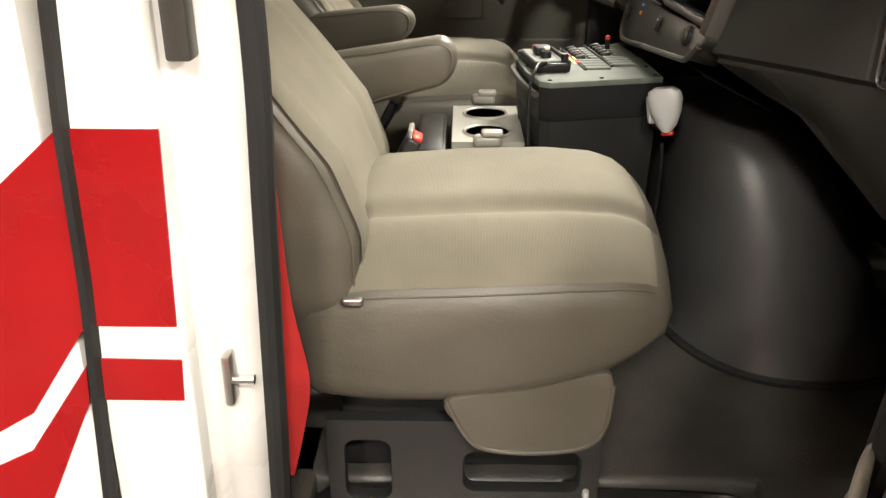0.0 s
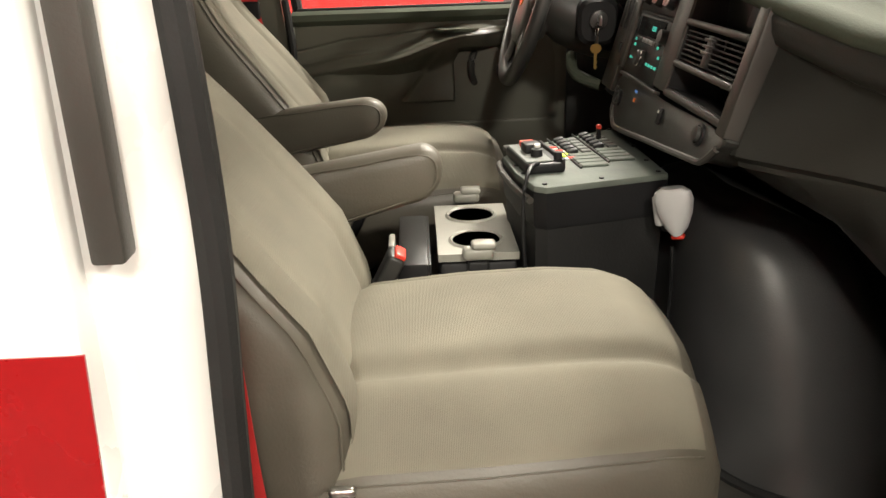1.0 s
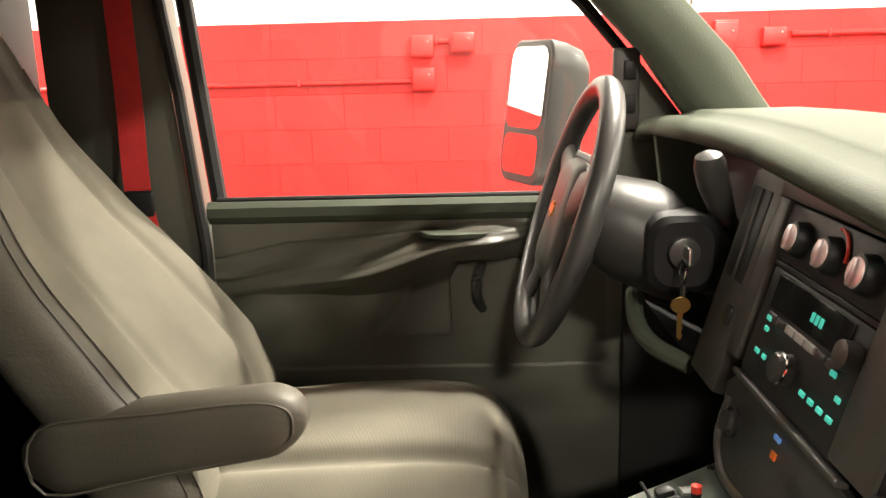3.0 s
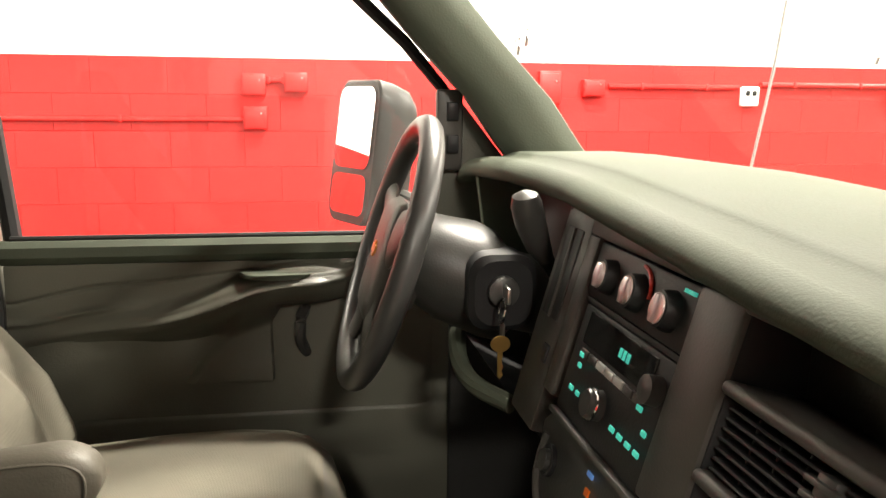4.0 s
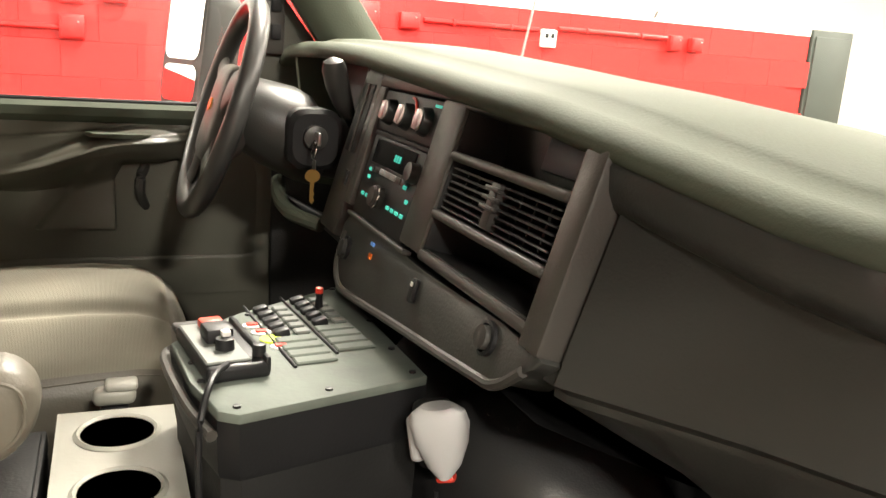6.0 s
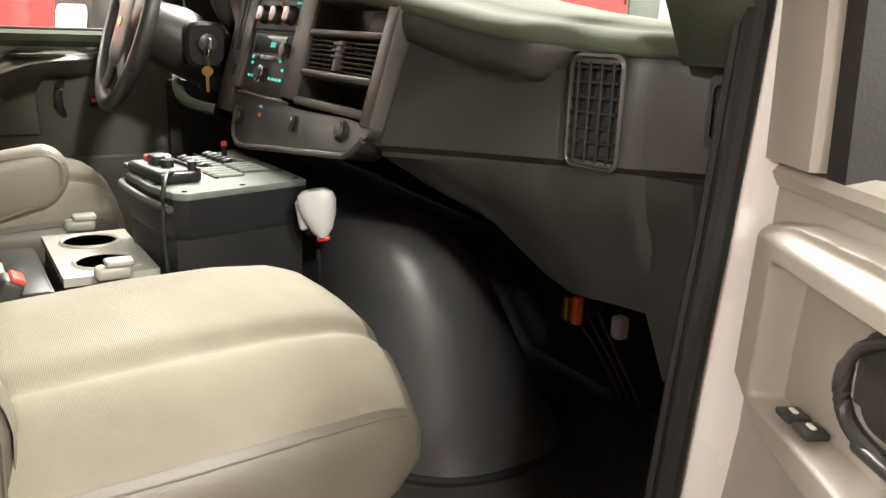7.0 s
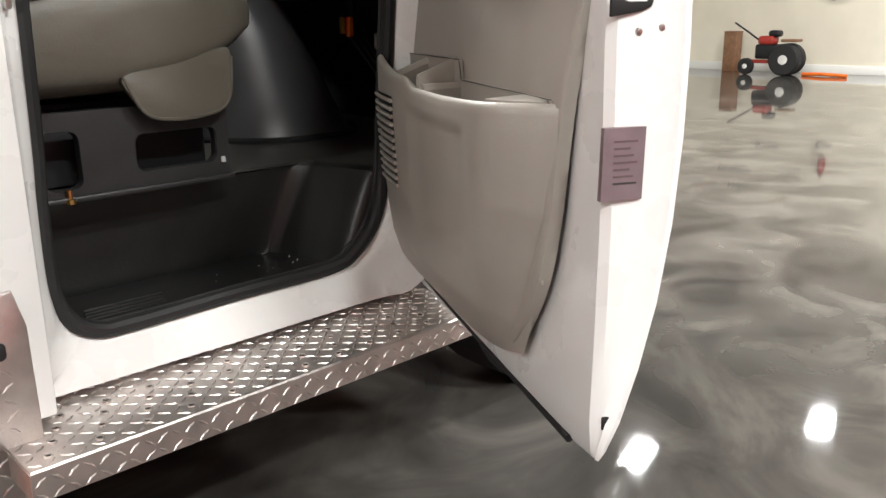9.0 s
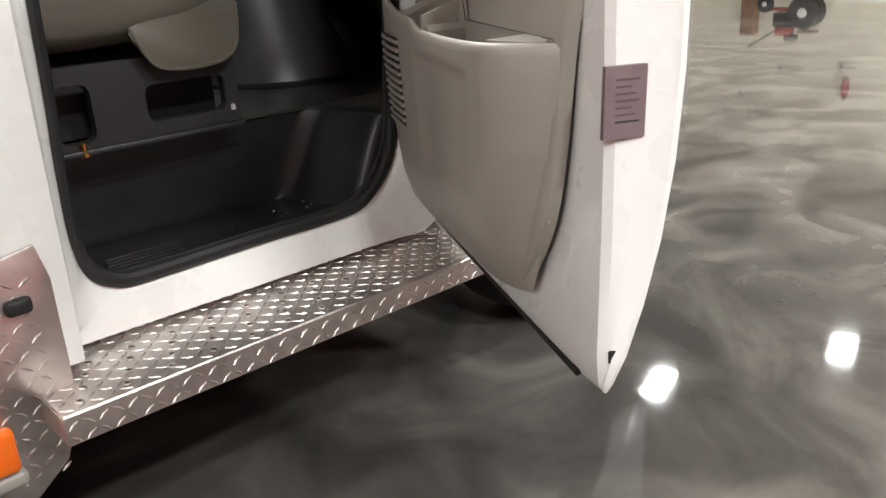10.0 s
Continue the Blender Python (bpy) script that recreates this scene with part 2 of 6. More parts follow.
def smooth_path(points, n=6, cyclic=False):
    """Catmull-Rom through points."""
    p = [Vector(q) for q in points]
    out = []
    count = len(p) if cyclic else len(p) - 1
    for i in range(count):
        a, b, c, d = (p[(i - 1) % len(p)], p[i], p[(i + 1) % len(p)], p[(i + 2) % len(p)]) if cyclic else (p[max(i - 1, 0)], p[i], p[i + 1], p[min(i + 2, len(p) - 1)])
        for k in range(n):
            t = k / n
            out.append(0.5 * (2 * b + (c - a) * t + (2 * a - 5 * b + 4 * c - d) * t * t + (3 * b - a - 3 * c + d) * t ** 3))
    if not cyclic:
        out.append(p[-1])
    return out


def rounded(w0, w1, h0, h1, r, k=4):
    """A rectangle outline with round corners."""
    out = []
    for cx, cy, s in ((w1 - r, h1 - r, 0), (w0 + r, h1 - r, 90), (w0 + r, h0 + r, 180), (w1 - r, h0 + r, 270)):
        for i in range(k + 1):
            a = radians(s + 90 * i / k)
            out.append((cx + r * math.cos(a), cy + r * math.sin(a)))
    return out


def lerp(table, x):
    """Reads a value off (x, value) pairs, smoothly enough."""
    if x <= table[0][0]:
        return table[0][1]
    for (x0, v0), (x1, v1) in zip(table, table[1:]):
        if x <= x1:
            return v0 + (v1 - v0) * (x - x0) / (x1 - x0)
    return table[-1][1]


def curve(table, x, w=0.03):
    """Like lerp, with its corners rounded over w."""
    return sum(lerp(table, x + w * k / 3) for k in range(-3, 4)) / 7


def ease(x):
    """Smooth step from 0 to 1."""
    x = max(0.0, min(1.0, x))
    return x * x * (3 - 2 * x)


def moulding(a0, a1, na, b0, b1, nb, height, f, depth=0.03):
    """A moulded sheet: height(a, b) stands out of a plane, f maps (a, b, height); closed at the back."""
    rows = []
    for i in range(na + 1):
        a = a0 + (a1 - a0) * i / na
        col = [f(a, b0, -depth)] + [f(a, b0 + (b1 - b0) * j / nb, height(a, b0 + (b1 - b0) * j / nb)) for j in range(nb + 1)] + [f(a, b1, -depth)]
        rows.append(col)
    return loft(rows)


def holed_plate(a0, a1, b0, b1, hole, f, d0, d1, bm=None):
    """A plate with one opening right through; hole is its outline."""
    cx, cy = sum(p[0] for p in hole) / len(hole), sum(p[1] for p in hole) / len(hole)
    rim = []
    for x, y in hole:
        dx, dy = x - cx, y - cy
        ts = [((a1 if dx > 0 else a0) - cx) / dx if abs(dx) > 1e-6 else 1e9, ((b1 if dy > 0 else b0) - cy) / dy if abs(dy) > 1e-6 else 1e9]
        k = min(ts)
        rim.append((cx + dx * k, cy + dy * k))
    for corner in ((a0, b0), (a1, b0), (a1, b1), (a0, b1)):
        k = min(range(len(rim)), key=lambda i: (rim[i][0] - corner[0]) ** 2 + (rim[i][1] - corner[1]) ** 2)
        rim[k] = corner
    e = 0.004
    inner = [(cx + (x - cx) * 0.97, cy + (y - cy) * 0.97) for x, y in hole]
    rings = [[f(x, y, d0) for x, y in rim], [f(x, y, d1) for x, y in rim], [f(x, y, d1) for x, y in hole], [f(x, y, d1 + (e if d0 > d1 else -e)) for x, y in inner], [f(x, y, d0) for x, y in inner], [f(x, y, d0) for x, y in rim]]
    return loft(rings, cap=False, bm=bm)


def ident(x, y, z):
    return Vector((x, y, z))


# ---- garage ----
def setting(name, bm, mat, label, category):
    return tagged(part(name, bm, mat), label, category, kind="structure")


floor = setting("floor", box((4.5, 2.0, -0.1), (26, 22, 0.2), 0), CONCRETE, "polished marbled grey concrete garage floor", "floor")
setting("ceiling", box((4.5, 2.0, CEIL + 0.1), (26, 22, 0.2), 0), WHITE_WALL, "white painted garage ceiling", "ceiling")
WALL_Y, BAND = 6.0, 2.067
wall_bay = setting("wall_bay", box((0.2, WALL_Y + 0.114, BAND / 2), (10.34, 0.2, BAND), 0), RED_WALL, "red painted concrete block wall beside the bay", "wall")
setting("wall_bay_upper", box((0.2, WALL_Y + 0.114, (BAND + CEIL) / 2 + 0.001), (10.34, 0.21, CEIL - BAND), 0), WHITE_WALL, "white painted upper part of block wall", "wall")
wall_far = setting("wall_far", box((15.6, 2.0, CEIL / 2), (0.2, 21.6, CEIL), 0), CREAM_WALL, "cream painted far wall of the garage", "wall")
setting("wall_behind_lower", box((4.5, -8.9, 0.95), (26, 0.2, 1.9), 0), RED_WALL, "red painted lower garage wall", "wall")
setting("wall_behind_upper", box((4.5, -8.9, 3.05), (26, 0.2, 2.3), 0), WHITE_WALL, "white painted upper garage wall", "wall")
setting("wall_rear_lower", box((-8.4, 2.0, 0.65), (0.2, 21.6, 1.3), 0), RED_WALL, "red painted rear garage wall", "wall")
setting("wall_rear_upper", box((-8.4, 2.0, 2.75), (0.2, 21.6, 2.9), 0), WHITE_WALL, "white painted upper rear wall", "wall")
setting("wall_side", box((10.4, 8.9, CEIL / 2), (10.2, 0.2, CEIL), 0), WHITE_WALL, "white painted garage side wall", "wall")
setting("baseboard", box((15.48, 6.6, 0.08), (0.03, 5.6, 0.16), 0.006), WHITE_WALL, "white painted baseboard along the far wall", "baseboard")
# Every lamp gets a housing, the added ones too.
for lx, ly in LAMP_SPOTS:
    lamp = thing("ceiling_light", (lx, ly, CEIL), "white strip light on the ceiling, some added unseen to light the cab", "ceiling light", "garage strip lights")
    turn = pose(lx, ly, CEIL, 0, 0, 15)
    part("housing", box((0, 0, -0.05), (0.70, 0.34, 0.1), 0.01, 2, turn), LIGHT_GREY, lamp)
    part("diffuser", box((0, 0, -0.12), (0.62, 0.26, 0.04), 0.01, 2, turn), TUBE_GLOW, lamp)


def wall_pipe(x0, x1, z, name="conduit"):
    t = thing(name, (x0, WALL_Y, z), "red painted conduit pipe along the block wall", "conduit", "wall conduits")
    part("pipe", tube([(x0, WALL_Y - 0.022, z), (x1, WALL_Y - 0.022, z)], 0.016, 10), RED_WALL, t)
    for k in range(2):
        part("strap", box((x0 + (x1 - x0) * (0.25 + 0.5 * k), WALL_Y - 0.022, z), (0.02, 0.042, 0.042), 0.006), RED_WALL, t)


def wall_box(x, z, w, h, name="junction_box"):
    t = thing(name, (x, WALL_Y, z), "red painted square junction box on the block wall", "junction box", "wall boxes")
    part("case", box((x, WALL_Y - 0.03, z), (w, 0.06, h), 0.008), RED_WALL, t)
    part("cover", box((x, WALL_Y - 0.063, z), (w * 0.86, 0.008, h * 0.86), 0.004), RED_WALL, t)
    part("screw", box((x + w * 0.25, WALL_Y - 0.069, z + h * 0.2), (0.01, 0.006, 0.01), 0.002), STEEL, t)


wall_pipe(-2.6, 0.0, 1.732)
wall_pipe(2.12, 2.95, 1.938)
wall_pipe(3.1, 4.0, 1.957)
for x, z, w, h in ((0.065, 1.74, 0.13, 0.13), (0.06, 1.922, 0.13, 0.12), (0.29, 1.937, 0.13, 0.11), (1.75, 1.92, 0.13, 0.2), (2.02, 1.925, 0.13, 0.1), (4.06, 1.925, 0.1, 0.11), (4.25, 1.925, 0.1, 0.1)):
    wall_box(x, z, w, h)
wall_pipe(0.1, 0.26, 1.948)
socket = thing("wall_socket", (3.03, WALL_Y, 1.886), "white plastic power socket on the red wall", "socket")
part("plate", box((3.03, WALL_Y - 0.02, 1.886), (0.115, 0.04, 0.12), 0.01), LABEL_WHITE, socket)
for dx in (-0.022, 0.022):
    part("outlet", box((3.03 + dx, WALL_Y - 0.042, 1.905), (0.026, 0.006, 0.03), 0.003), BLACK_PLASTIC, socket)
for x, z in ((1.55, 2.2), (1.60, 2.25), (3.85, 2.18)):
    hook = thing("wall_hook", (x, WALL_Y, z), "small steel hook on the white wall", "hook", "wall hooks")
    part("shank", tube([(x, WALL_Y, z), (x, WALL_Y - 0.06, z), (x, WALL_Y - 0.07, z - 0.05), (x, WALL_Y - 0.05, z - 0.09)], 0.012, 8), STEEL, hook)
cabinet = thing("steel_locker", (5.60, 6.25, 0), "tall grey-green steel locker at the wall's end", "locker")
part("body", box((5.60, 6.25, 1.06), (0.42, 0.5, 2.12), 0.01), LOCKER, cabinet)
part("door", box((5.60, 5.994, 1.06), (0.37, 0.02, 2.02), 0.006), LOCKER, cabinet)
part("handle", box((5.46, 5.972, 1.1), (0.03, 0.03, 0.14), 0.006), STEEL, cabinet)

# far end of the garage
post = thing("timber_post", (15.1, 7.3, 0), "short brown timber post standing on the floor", "post")
part("shaft", box((15.1, 7.32, 0.375), (0.26, 0.26, 0.75), 0.012), WOOD, post)
part("cap", box((15.1, 7.32, 0.76), (0.27, 0.27, 0.02), 0.006), WOOD, post)
tractor = thing("garden_tractor", (14.6, 6.2, 0), "small red two-wheel garden tractor with black tyres", "tractor")


def wheel_parts(parent, x, y, z, r, w, mat_rim):
    m = Matrix.Translation((x, y, z)) @ pose(0, 0, 0, 0, 90, 0)
    ty = part("tyre", lathe([(r * 0.6, -w * 0.5), (r * 0.9, -w * 0.5), (r, -w * 0.3), (r, w * 0.3), (r * 0.9, w * 0.5), (r * 0.6, w * 0.5)], m, 28), TYRE, parent)
    ri = part("rim", lathe([(r * 0.12, -w * 0.56), (r * 0.3, -w * 0.5), (r * 0.62, -w * 0.44), (r * 0.62, w * 0.44), (r * 0.1, w * 0.5)], m, 28), mat_rim, parent)
    return ty, ri


wheel_parts(tractor, 14.5, 6.0, 0.285, 0.285, 0.2, LABEL_WHITE)
wheel_parts(tractor, 14.8, 6.05, 0.285, 0.285, 0.2, LABEL_WHITE)
wheel_parts(tractor, 14.5, 6.73, 0.15, 0.15, 0.1, LABEL_WHITE)
part("engine", box((14.6, 6.35, 0.42), (0.3, 0.42, 0.26), 0.04, 3), BLACK_PLASTIC, tractor)
part("hood", box((14.6, 6.38, 0.62), (0.26, 0.3, 0.16), 0.05, 3), RED_RUST, tractor)
part("seat_pan", box((14.6, 5.95, 0.62), (0.26, 0.3, 0.05), 0.02, 3), WOOD, tractor)
part("frame", box((14.6, 6.3, 0.24), (0.16, 0.9, 0.06), 0.01), RED_RUST, tractor)
part("fuel_tank", box((14.6, 6.25, 0.74), (0.2, 0.22, 0.12), 0.05, 3), BLACK_PLASTIC, tractor)
part("handle_bar", tube([(14.6, 6.45, 0.55), (14.6, 6.8, 0.78), (14.6, 7.05, 0.93)], 0.016, 8), BLACK_PLASTIC, tractor)
cord = thing("orange_bar", (14.6, 5.2, 0), "long orange bar lying on the garage floor", "bar")
part("rod", tube([(14.7, 5.75, 0.03), (14.7, 5.4, 0.04), (14.65, 4.95, 0.03)], 0.032, 8), ORANGE, cord)
for y, z, w, h in ((7.25, 2.0, 0.7, 0.03), (7.15, 2.35, 0.4, 0.025), (6.6, 1.45, 0.45, 0.025), (5.5, 1.35, 0.3, 0.025)):
    shelf = thing("wall_bracket", (15.5, y, z), "thin grey rail fixed to the cream wall", "rail", "far wall rails")
    part("bar", box((15.44, y, z), (0.04, w, h), 0.006), LIGHT_GREY, shelf)
    part("foot", box((15.47, y + w * 0.45, z), (0.06, 0.06, 0.09), 0.01), STEEL, shelf)
bottle = thing("fire_extinguisher", (15.4, 5.5, 1.6), "small red fire extinguisher hung on the wall", "fire extinguisher")
part("cylinder", lathe([(0.001, 0), (0.06, 0.01), (0.07, 0.05), (0.07, 0.26), (0.03, 0.32), (0.001, 0.33)], Matrix.Translation((15.42, 5.5, 1.55)), 16), RED_PAINT, bottle)
part("valve", box((15.42, 5.5, 1.9), (0.04, 0.08, 0.05), 0.01), BLACK_PLASTIC, bottle)

# ---- vehicle shell ----
SKIN = 0.824
ROOF = 2.12
cab = thing("vehicle_cab", (0.3, SKIN, 0.44), "white ambulance cab with an open door frame", "vehicle cab", kind="structure")
OPENING = [(-0.06, 1.97), (-0.052, 1.74), (-0.046, 1.55), (-0.052, 1.38), (-0.059, 1.18), (-0.068, 0.93), (-0.076, 0.80), (-0.076, 0.66), (-0.052, 0.586), (-0.005, 0.553), (0.06, 0.547), (0.30, 0.552), (0.54, 0.553), (0.62, 0.577), (0.685, 0.645), (0.715, 0.75), (0.728, 0.90), (0.742, 1.07), (0.76, 1.27), (0.777, 1.42), (0.793, 1.60), (0.80, 1.75), (0.77, 1.93), (0.68, 2.0), (0.35, 2.03), (0.04, 2.03)]
ring_in = smooth_path([(x, 0, z) for x, z in OPENING], 5, True)


def frame_ring(path, grow):
    c = Vector((0.34, 0, 1.2))
    out = []
    for p in path:
        d = p - c
        out.append(Vector((max(-0.135, min(0.90, p.x + grow * (1 if d.x > 0 else -1) * min(1, abs(d.x) * 3))), 0, max(0.455, min(ROOF, p.z + grow * (1 if d.z > 0 else -1) * min(1, abs(d.z) * 1.6))))))
    return out


ring_out = frame_ring(ring_in, 0.13)


def tuck(z, y, k):
    """The frame steps inwards a little towards the sill."""
    return y + k * max(0.0, min(1.0, (0.64 - z) / 0.12))


flare = frame_ring(ring_in, 0.05)


def jamb(k, y, t):
    """One loop of the frame: k of the way from the opening to its outer edge."""
    return [Vector((p.x + (q.x - p.x) * k, tuck(p.z, y, t), p.z + (q.z - p.z) * k)) for p, q in zip(ring_in, ring_out)]


rows = [jamb(0.03, 0.948, 0.0), jamb(0.10, 0.925, 0.015), jamb(0.30, 0.895, 0.04), jamb(0.50, 0.886, 0.045), jamb(0.62, 0.874, 0.055), jamb(0.85, 0.852, 0.078), jamb(1.0, 0.845, 0.083), [Vector((q.x, 0.99, q.z)) for q in ring_out]]
part("door_frame", loft(rows, cap=False), WHITE_PAINT, cab)
part("door_seal", tube([(p.x, 0.935, p.z) for p in ring_in], 0.0165, 10, cyclic=True), BLACK_RUBBER, cab, "black rubber door seal")
part("seal_lip", tube([(p.x + (q.x - p.x) * -0.12, 0.955, p.z + (q.z - p.z) * -0.12) for p, q in zip(ring_in, flare)], 0.007, 6, cyclic=True), BLACK_RUBBER, cab)
part("inner_seal_trim", loft([[Vector((p.x + (q.x - p.x) * k, y, p.z + (q.z - p.z) * k)) for p, q in zip(ring_in, flare)] for y, k in ((0.940, -0.05), (0.960, 0.05), (0.975, 0.3), (0.995, 1.5))], cap=False), BLACK_RUBBER, cab)
part("sill_step", box((0.32, 0.948, 0.468), (1.02, 0.03, 0.05), 0.012, 3), WHITE_PAINT, cab)
part("corner_panel", prism([(-0.245, 0.46), (-0.128, 0.46), (-0.115, 2.2), (-0.205, 2.2)], lambda a, b, d: Vector((a, d, b)), SKIN, SKIN + 0.05, 0.006), WHITE_PAINT, cab)
part("guide_bar", box((-0.098, 0.858, 1.75), (0.026, 0.03, 0.39), 0.004), DASH_BEZEL, cab, "dark grey upright bar on the door jamb")
part("striker_plate", box((-0.097, 0.880, 1.172), (0.012, 0.03, 0.07), 0.005), STEEL, cab)
part("striker_pin", tube([(-0.095, 0.874, 1.172), (-0.066, 0.874, 1.172)], 0.0065, 10), CHROME, cab, "chrome striker pin")
part("roof", box((-0.22, 1.87, ROOF + 0.04), (1.26, 2.06, 0.08), 0.03, 3), WHITE_PAINT, cab)
part("headliner", box((-0.12, 1.87, ROOF - 0.02), (0.96, 1.8, 0.03), 0.01), TRIM_GREY, cab)
part("back_partition", box((-0.56, 1.87, 1.4), (0.04, 1.9, 1.5), 0.01), BLACK_PLASTIC, cab)
part("far_side_lower", box((0.2, 2.885, 0.98), (1.9, 0.05, 1.14), 0.02), WHITE_PAINT, cab)
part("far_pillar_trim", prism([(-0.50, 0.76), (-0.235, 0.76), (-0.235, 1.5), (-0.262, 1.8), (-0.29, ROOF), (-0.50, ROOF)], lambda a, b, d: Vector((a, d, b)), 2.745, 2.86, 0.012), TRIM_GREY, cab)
part("far_door_seal", tube([(-0.222, 2.742, 0.9), (-0.222, 2.742, 1.5), (-0.247, 2.742, 1.8), (-0.285, 2.742, 2.1)], 0.011, 8), BLACK_RUBBER, cab)
part("windscreen_pillar", loft([[Vector((x + dx, y, z)) for dx, y in ((0, 2.70), (0.05, 2.67), (0.15, 2.69), (0.175, 2.76), (0.15, 2.83), (0.02, 2.83))] for x, z in ((0.715, 1.69), (0.66, 1.76), (0.60, 1.845), (0.50, 1.95), (0.36, 2.11))]), DASH_TOP, cab, "sage grey windscreen pillar trim", 89)
part("pillar_trim", loft([[Vector((x + dx, y, z)) for dx, y in ((0, 1.04), (0.05, 1.07), (0.14, 1.05), (0.16, 0.98), (0.14, 0.93), (0.02, 0.93))] for x, z in ((0.80, 1.60), (0.72, 1.75), (0.58, 1.92), (0.38, 2.11))]), DASH_TOP, cab, "sage grey pillar trim", 89)
part("quarter_trim", prism([(0.50, 1.59), (0.70, 1.60), (0.70, 1.72), (0.60, 1.845), (0.585, 1.845)], lambda a, b, d: Vector((a, d, b)), 2.775, 2.80, 0.006), TRIM_GREY, cab)
part("tweeter_panel", box((0.58, 2.765, 1.785), (0.05, 0.02, 0.15), 0.006), DASH_BEZEL, cab)
for z in (1.76, 1.82):
    part("tweeter_switch", box((0.585, 2.752, z), (0.022, 0.012, 0.034), 0.003), BLACK_PLASTIC, cab)
part("cab_floor", box((0.43, 2.013, 0.735), (1.96, 1.63, 0.05), 0.018, 3), CAB_MAT, cab, "dusty black rubber floor mat")
part("front_floor", box((1.05, 1.19, 0.734), (0.70, 0.46, 0.05), 0.015, 3), CAB_MAT, cab)
part("back_floor", box((-0.32, 1.18, 0.735), (0.5, 0.34, 0.05), 0.01), CAB_MAT, cab)
# Added black panel hides the white side wall to darken the far footwell.
part("footwell_shade_panel", box((1.0, 2.745, 1.1), (0.84, 0.02, 0.72), 0.006), BLACK_RUBBER, cab)
# Firewall colour carries the footwell's shade.
part("firewall", box((1.42, 1.87, 1.1), (0.05, 1.9, 0.8), 0.01), SHADE_BLACK, cab)
part("footwell_side", box((1.18, 0.955, 1.05), (0.48, 0.03, 1.1), 0.01), BLACK_RUBBER, cab)
# moulded step well
part("step_riser", loft([[Vector((p.x + k * 0.085 * max(0.0, min(1.0, (p.x - 0.46) / 0.1)), p.y - k * 0.018 * min(1.0, max(0.0, (p.y - 0.95) / 0.2)), z)) for p in smooth_path([(a, b, 0) for a, b in [(-0.085, 0.955), (-0.078, 1.12), (-0.05, 1.19), (0.0, 1.207), (0.28, 1.207), (0.50, 1.195), (0.55, 1.175), (0.575, 1.12), (0.60, 1.04), (0.617, 0.972), (0.66, 0.958), (0.72, 0.956)]], 6)] for z, k in ((0.535, -0.35), (0.545, -0.08), (0.565, 0.06), (0.60, 0.2), (0.70, 0.7), (0.745, 0.95), (0.757, 1.1), (0.762, 1.5))], cap=False, closed=False), FLOOR_MAT, cab, "moulded black step well")
part("step_floor", box((0.28, 1.085, 0.52), (0.72, 0.27, 0.04), 0.012, 3), FLOOR_MAT, cab)
for k in range(7):
    part("tread_rib", box((0.075 + 0.006 * k, 0.960 + 0.020 * k, 0.543), (0.17, 0.008, 0.010), 0.003), FLOOR_MAT, cab)
random.seed(4)
specks = bmesh.new()
for k in range(16):
    x, y = random.uniform(0.25, 0.58), random.uniform(0.98, 1.15)
    r = random.uniform(0.0008, 0.0018)
    box((x, y, 0.5405 + r), (r * 2, r * 1.6, r * 1.4), r * 0.4, 1, bm=specks)
tagged(part("dust_specks", specks, LABEL_WHITE), "pale grit scattered on the black step", "grit", kind="stuff")
# nose of the vehicle
part("bonnet", loft([[Vector((x, 1.87 + s * w, z - 0.05 * abs(s) ** 3)) for s in (-1, -0.8, -0.4, 0, 0.4, 0.8, 1)] for x, z, w in ((1.36, 1.38, 0.95), (1.5, 1.36, 0.95), (1.7, 1.28, 0.93), (1.83, 1.2, 0.9), (1.86, 0.9, 0.9), (1.86, 0.5, 0.9))], cap=False, closed=False), WHITE_PAINT, cab)
for y, s in ((0.9, 1), (2.84, -1)):
    part("fender", prism([(0.92, 0.50), (0.94, 0.50), (0.96, 0.68), (1.06, 0.82), (1.27, 0.88), (1.48, 0.82), (1.58, 0.68), (1.62, 0.5), (1.84, 0.5), (1.84, 1.15), (1.7, 1.25), (1.36, 1.36), (0.92, 1.42)], lambda a, b, d: Vector((a, d, b)), y, y + 0.03, 0.005), WHITE_PAINT, cab)
part("windscreen", loft([[Vector((x, y, z)) for y in (0.98, 1.2, 1.87, 2.54, 2.76)] for x, z in ((1.36, 1.62), (0.40, 2.10))], cap=False, closed=False), GLASS, cab).visible_shadow = False
front_wheel = thing("front_wheel", (1.40, 1.04, 0), "black road tyre of the ambulance under the running board", "wheel", kind="")
mw = Matrix.Translation((1.40, 1.04, 0.37)) @ pose(0, 0, 0, 90, 0, 0)
part("tyre", lathe([(0.22, -0.11), (0.34, -0.12), (0.37, -0.09), (0.37, 0.09), (0.34, 0.12), (0.22, 0.11)], mw, 36), TYRE, front_wheel)
part("rim", lathe([(0.05, -0.08), (0.2, -0.06), (0.23, -0.11), (0.23, 0.11), (0.05, 0.08)], mw, 36), STEEL, front_wheel)
# Underbody shade is painted near-black on every part here.
chassis = thing("chassis", (0.3, 1.8, 0.3), "chassis and added light-blocking panels under the cab, painted near-black", "chassis")
part("rail", box((0.2, 1.45, 0.55), (4.0, 0.08, 0.2), 0.01), SHADE_BLACK, chassis)
part("rail", box((0.2, 2.3, 0.55), (4.0, 0.08, 0.2), 0.01), SHADE_BLACK, chassis)
part("underbody", box((0.2, 2.04, 0.69), (1.9, 1.5, 0.03), 0.005), SHADE_BLACK, chassis)
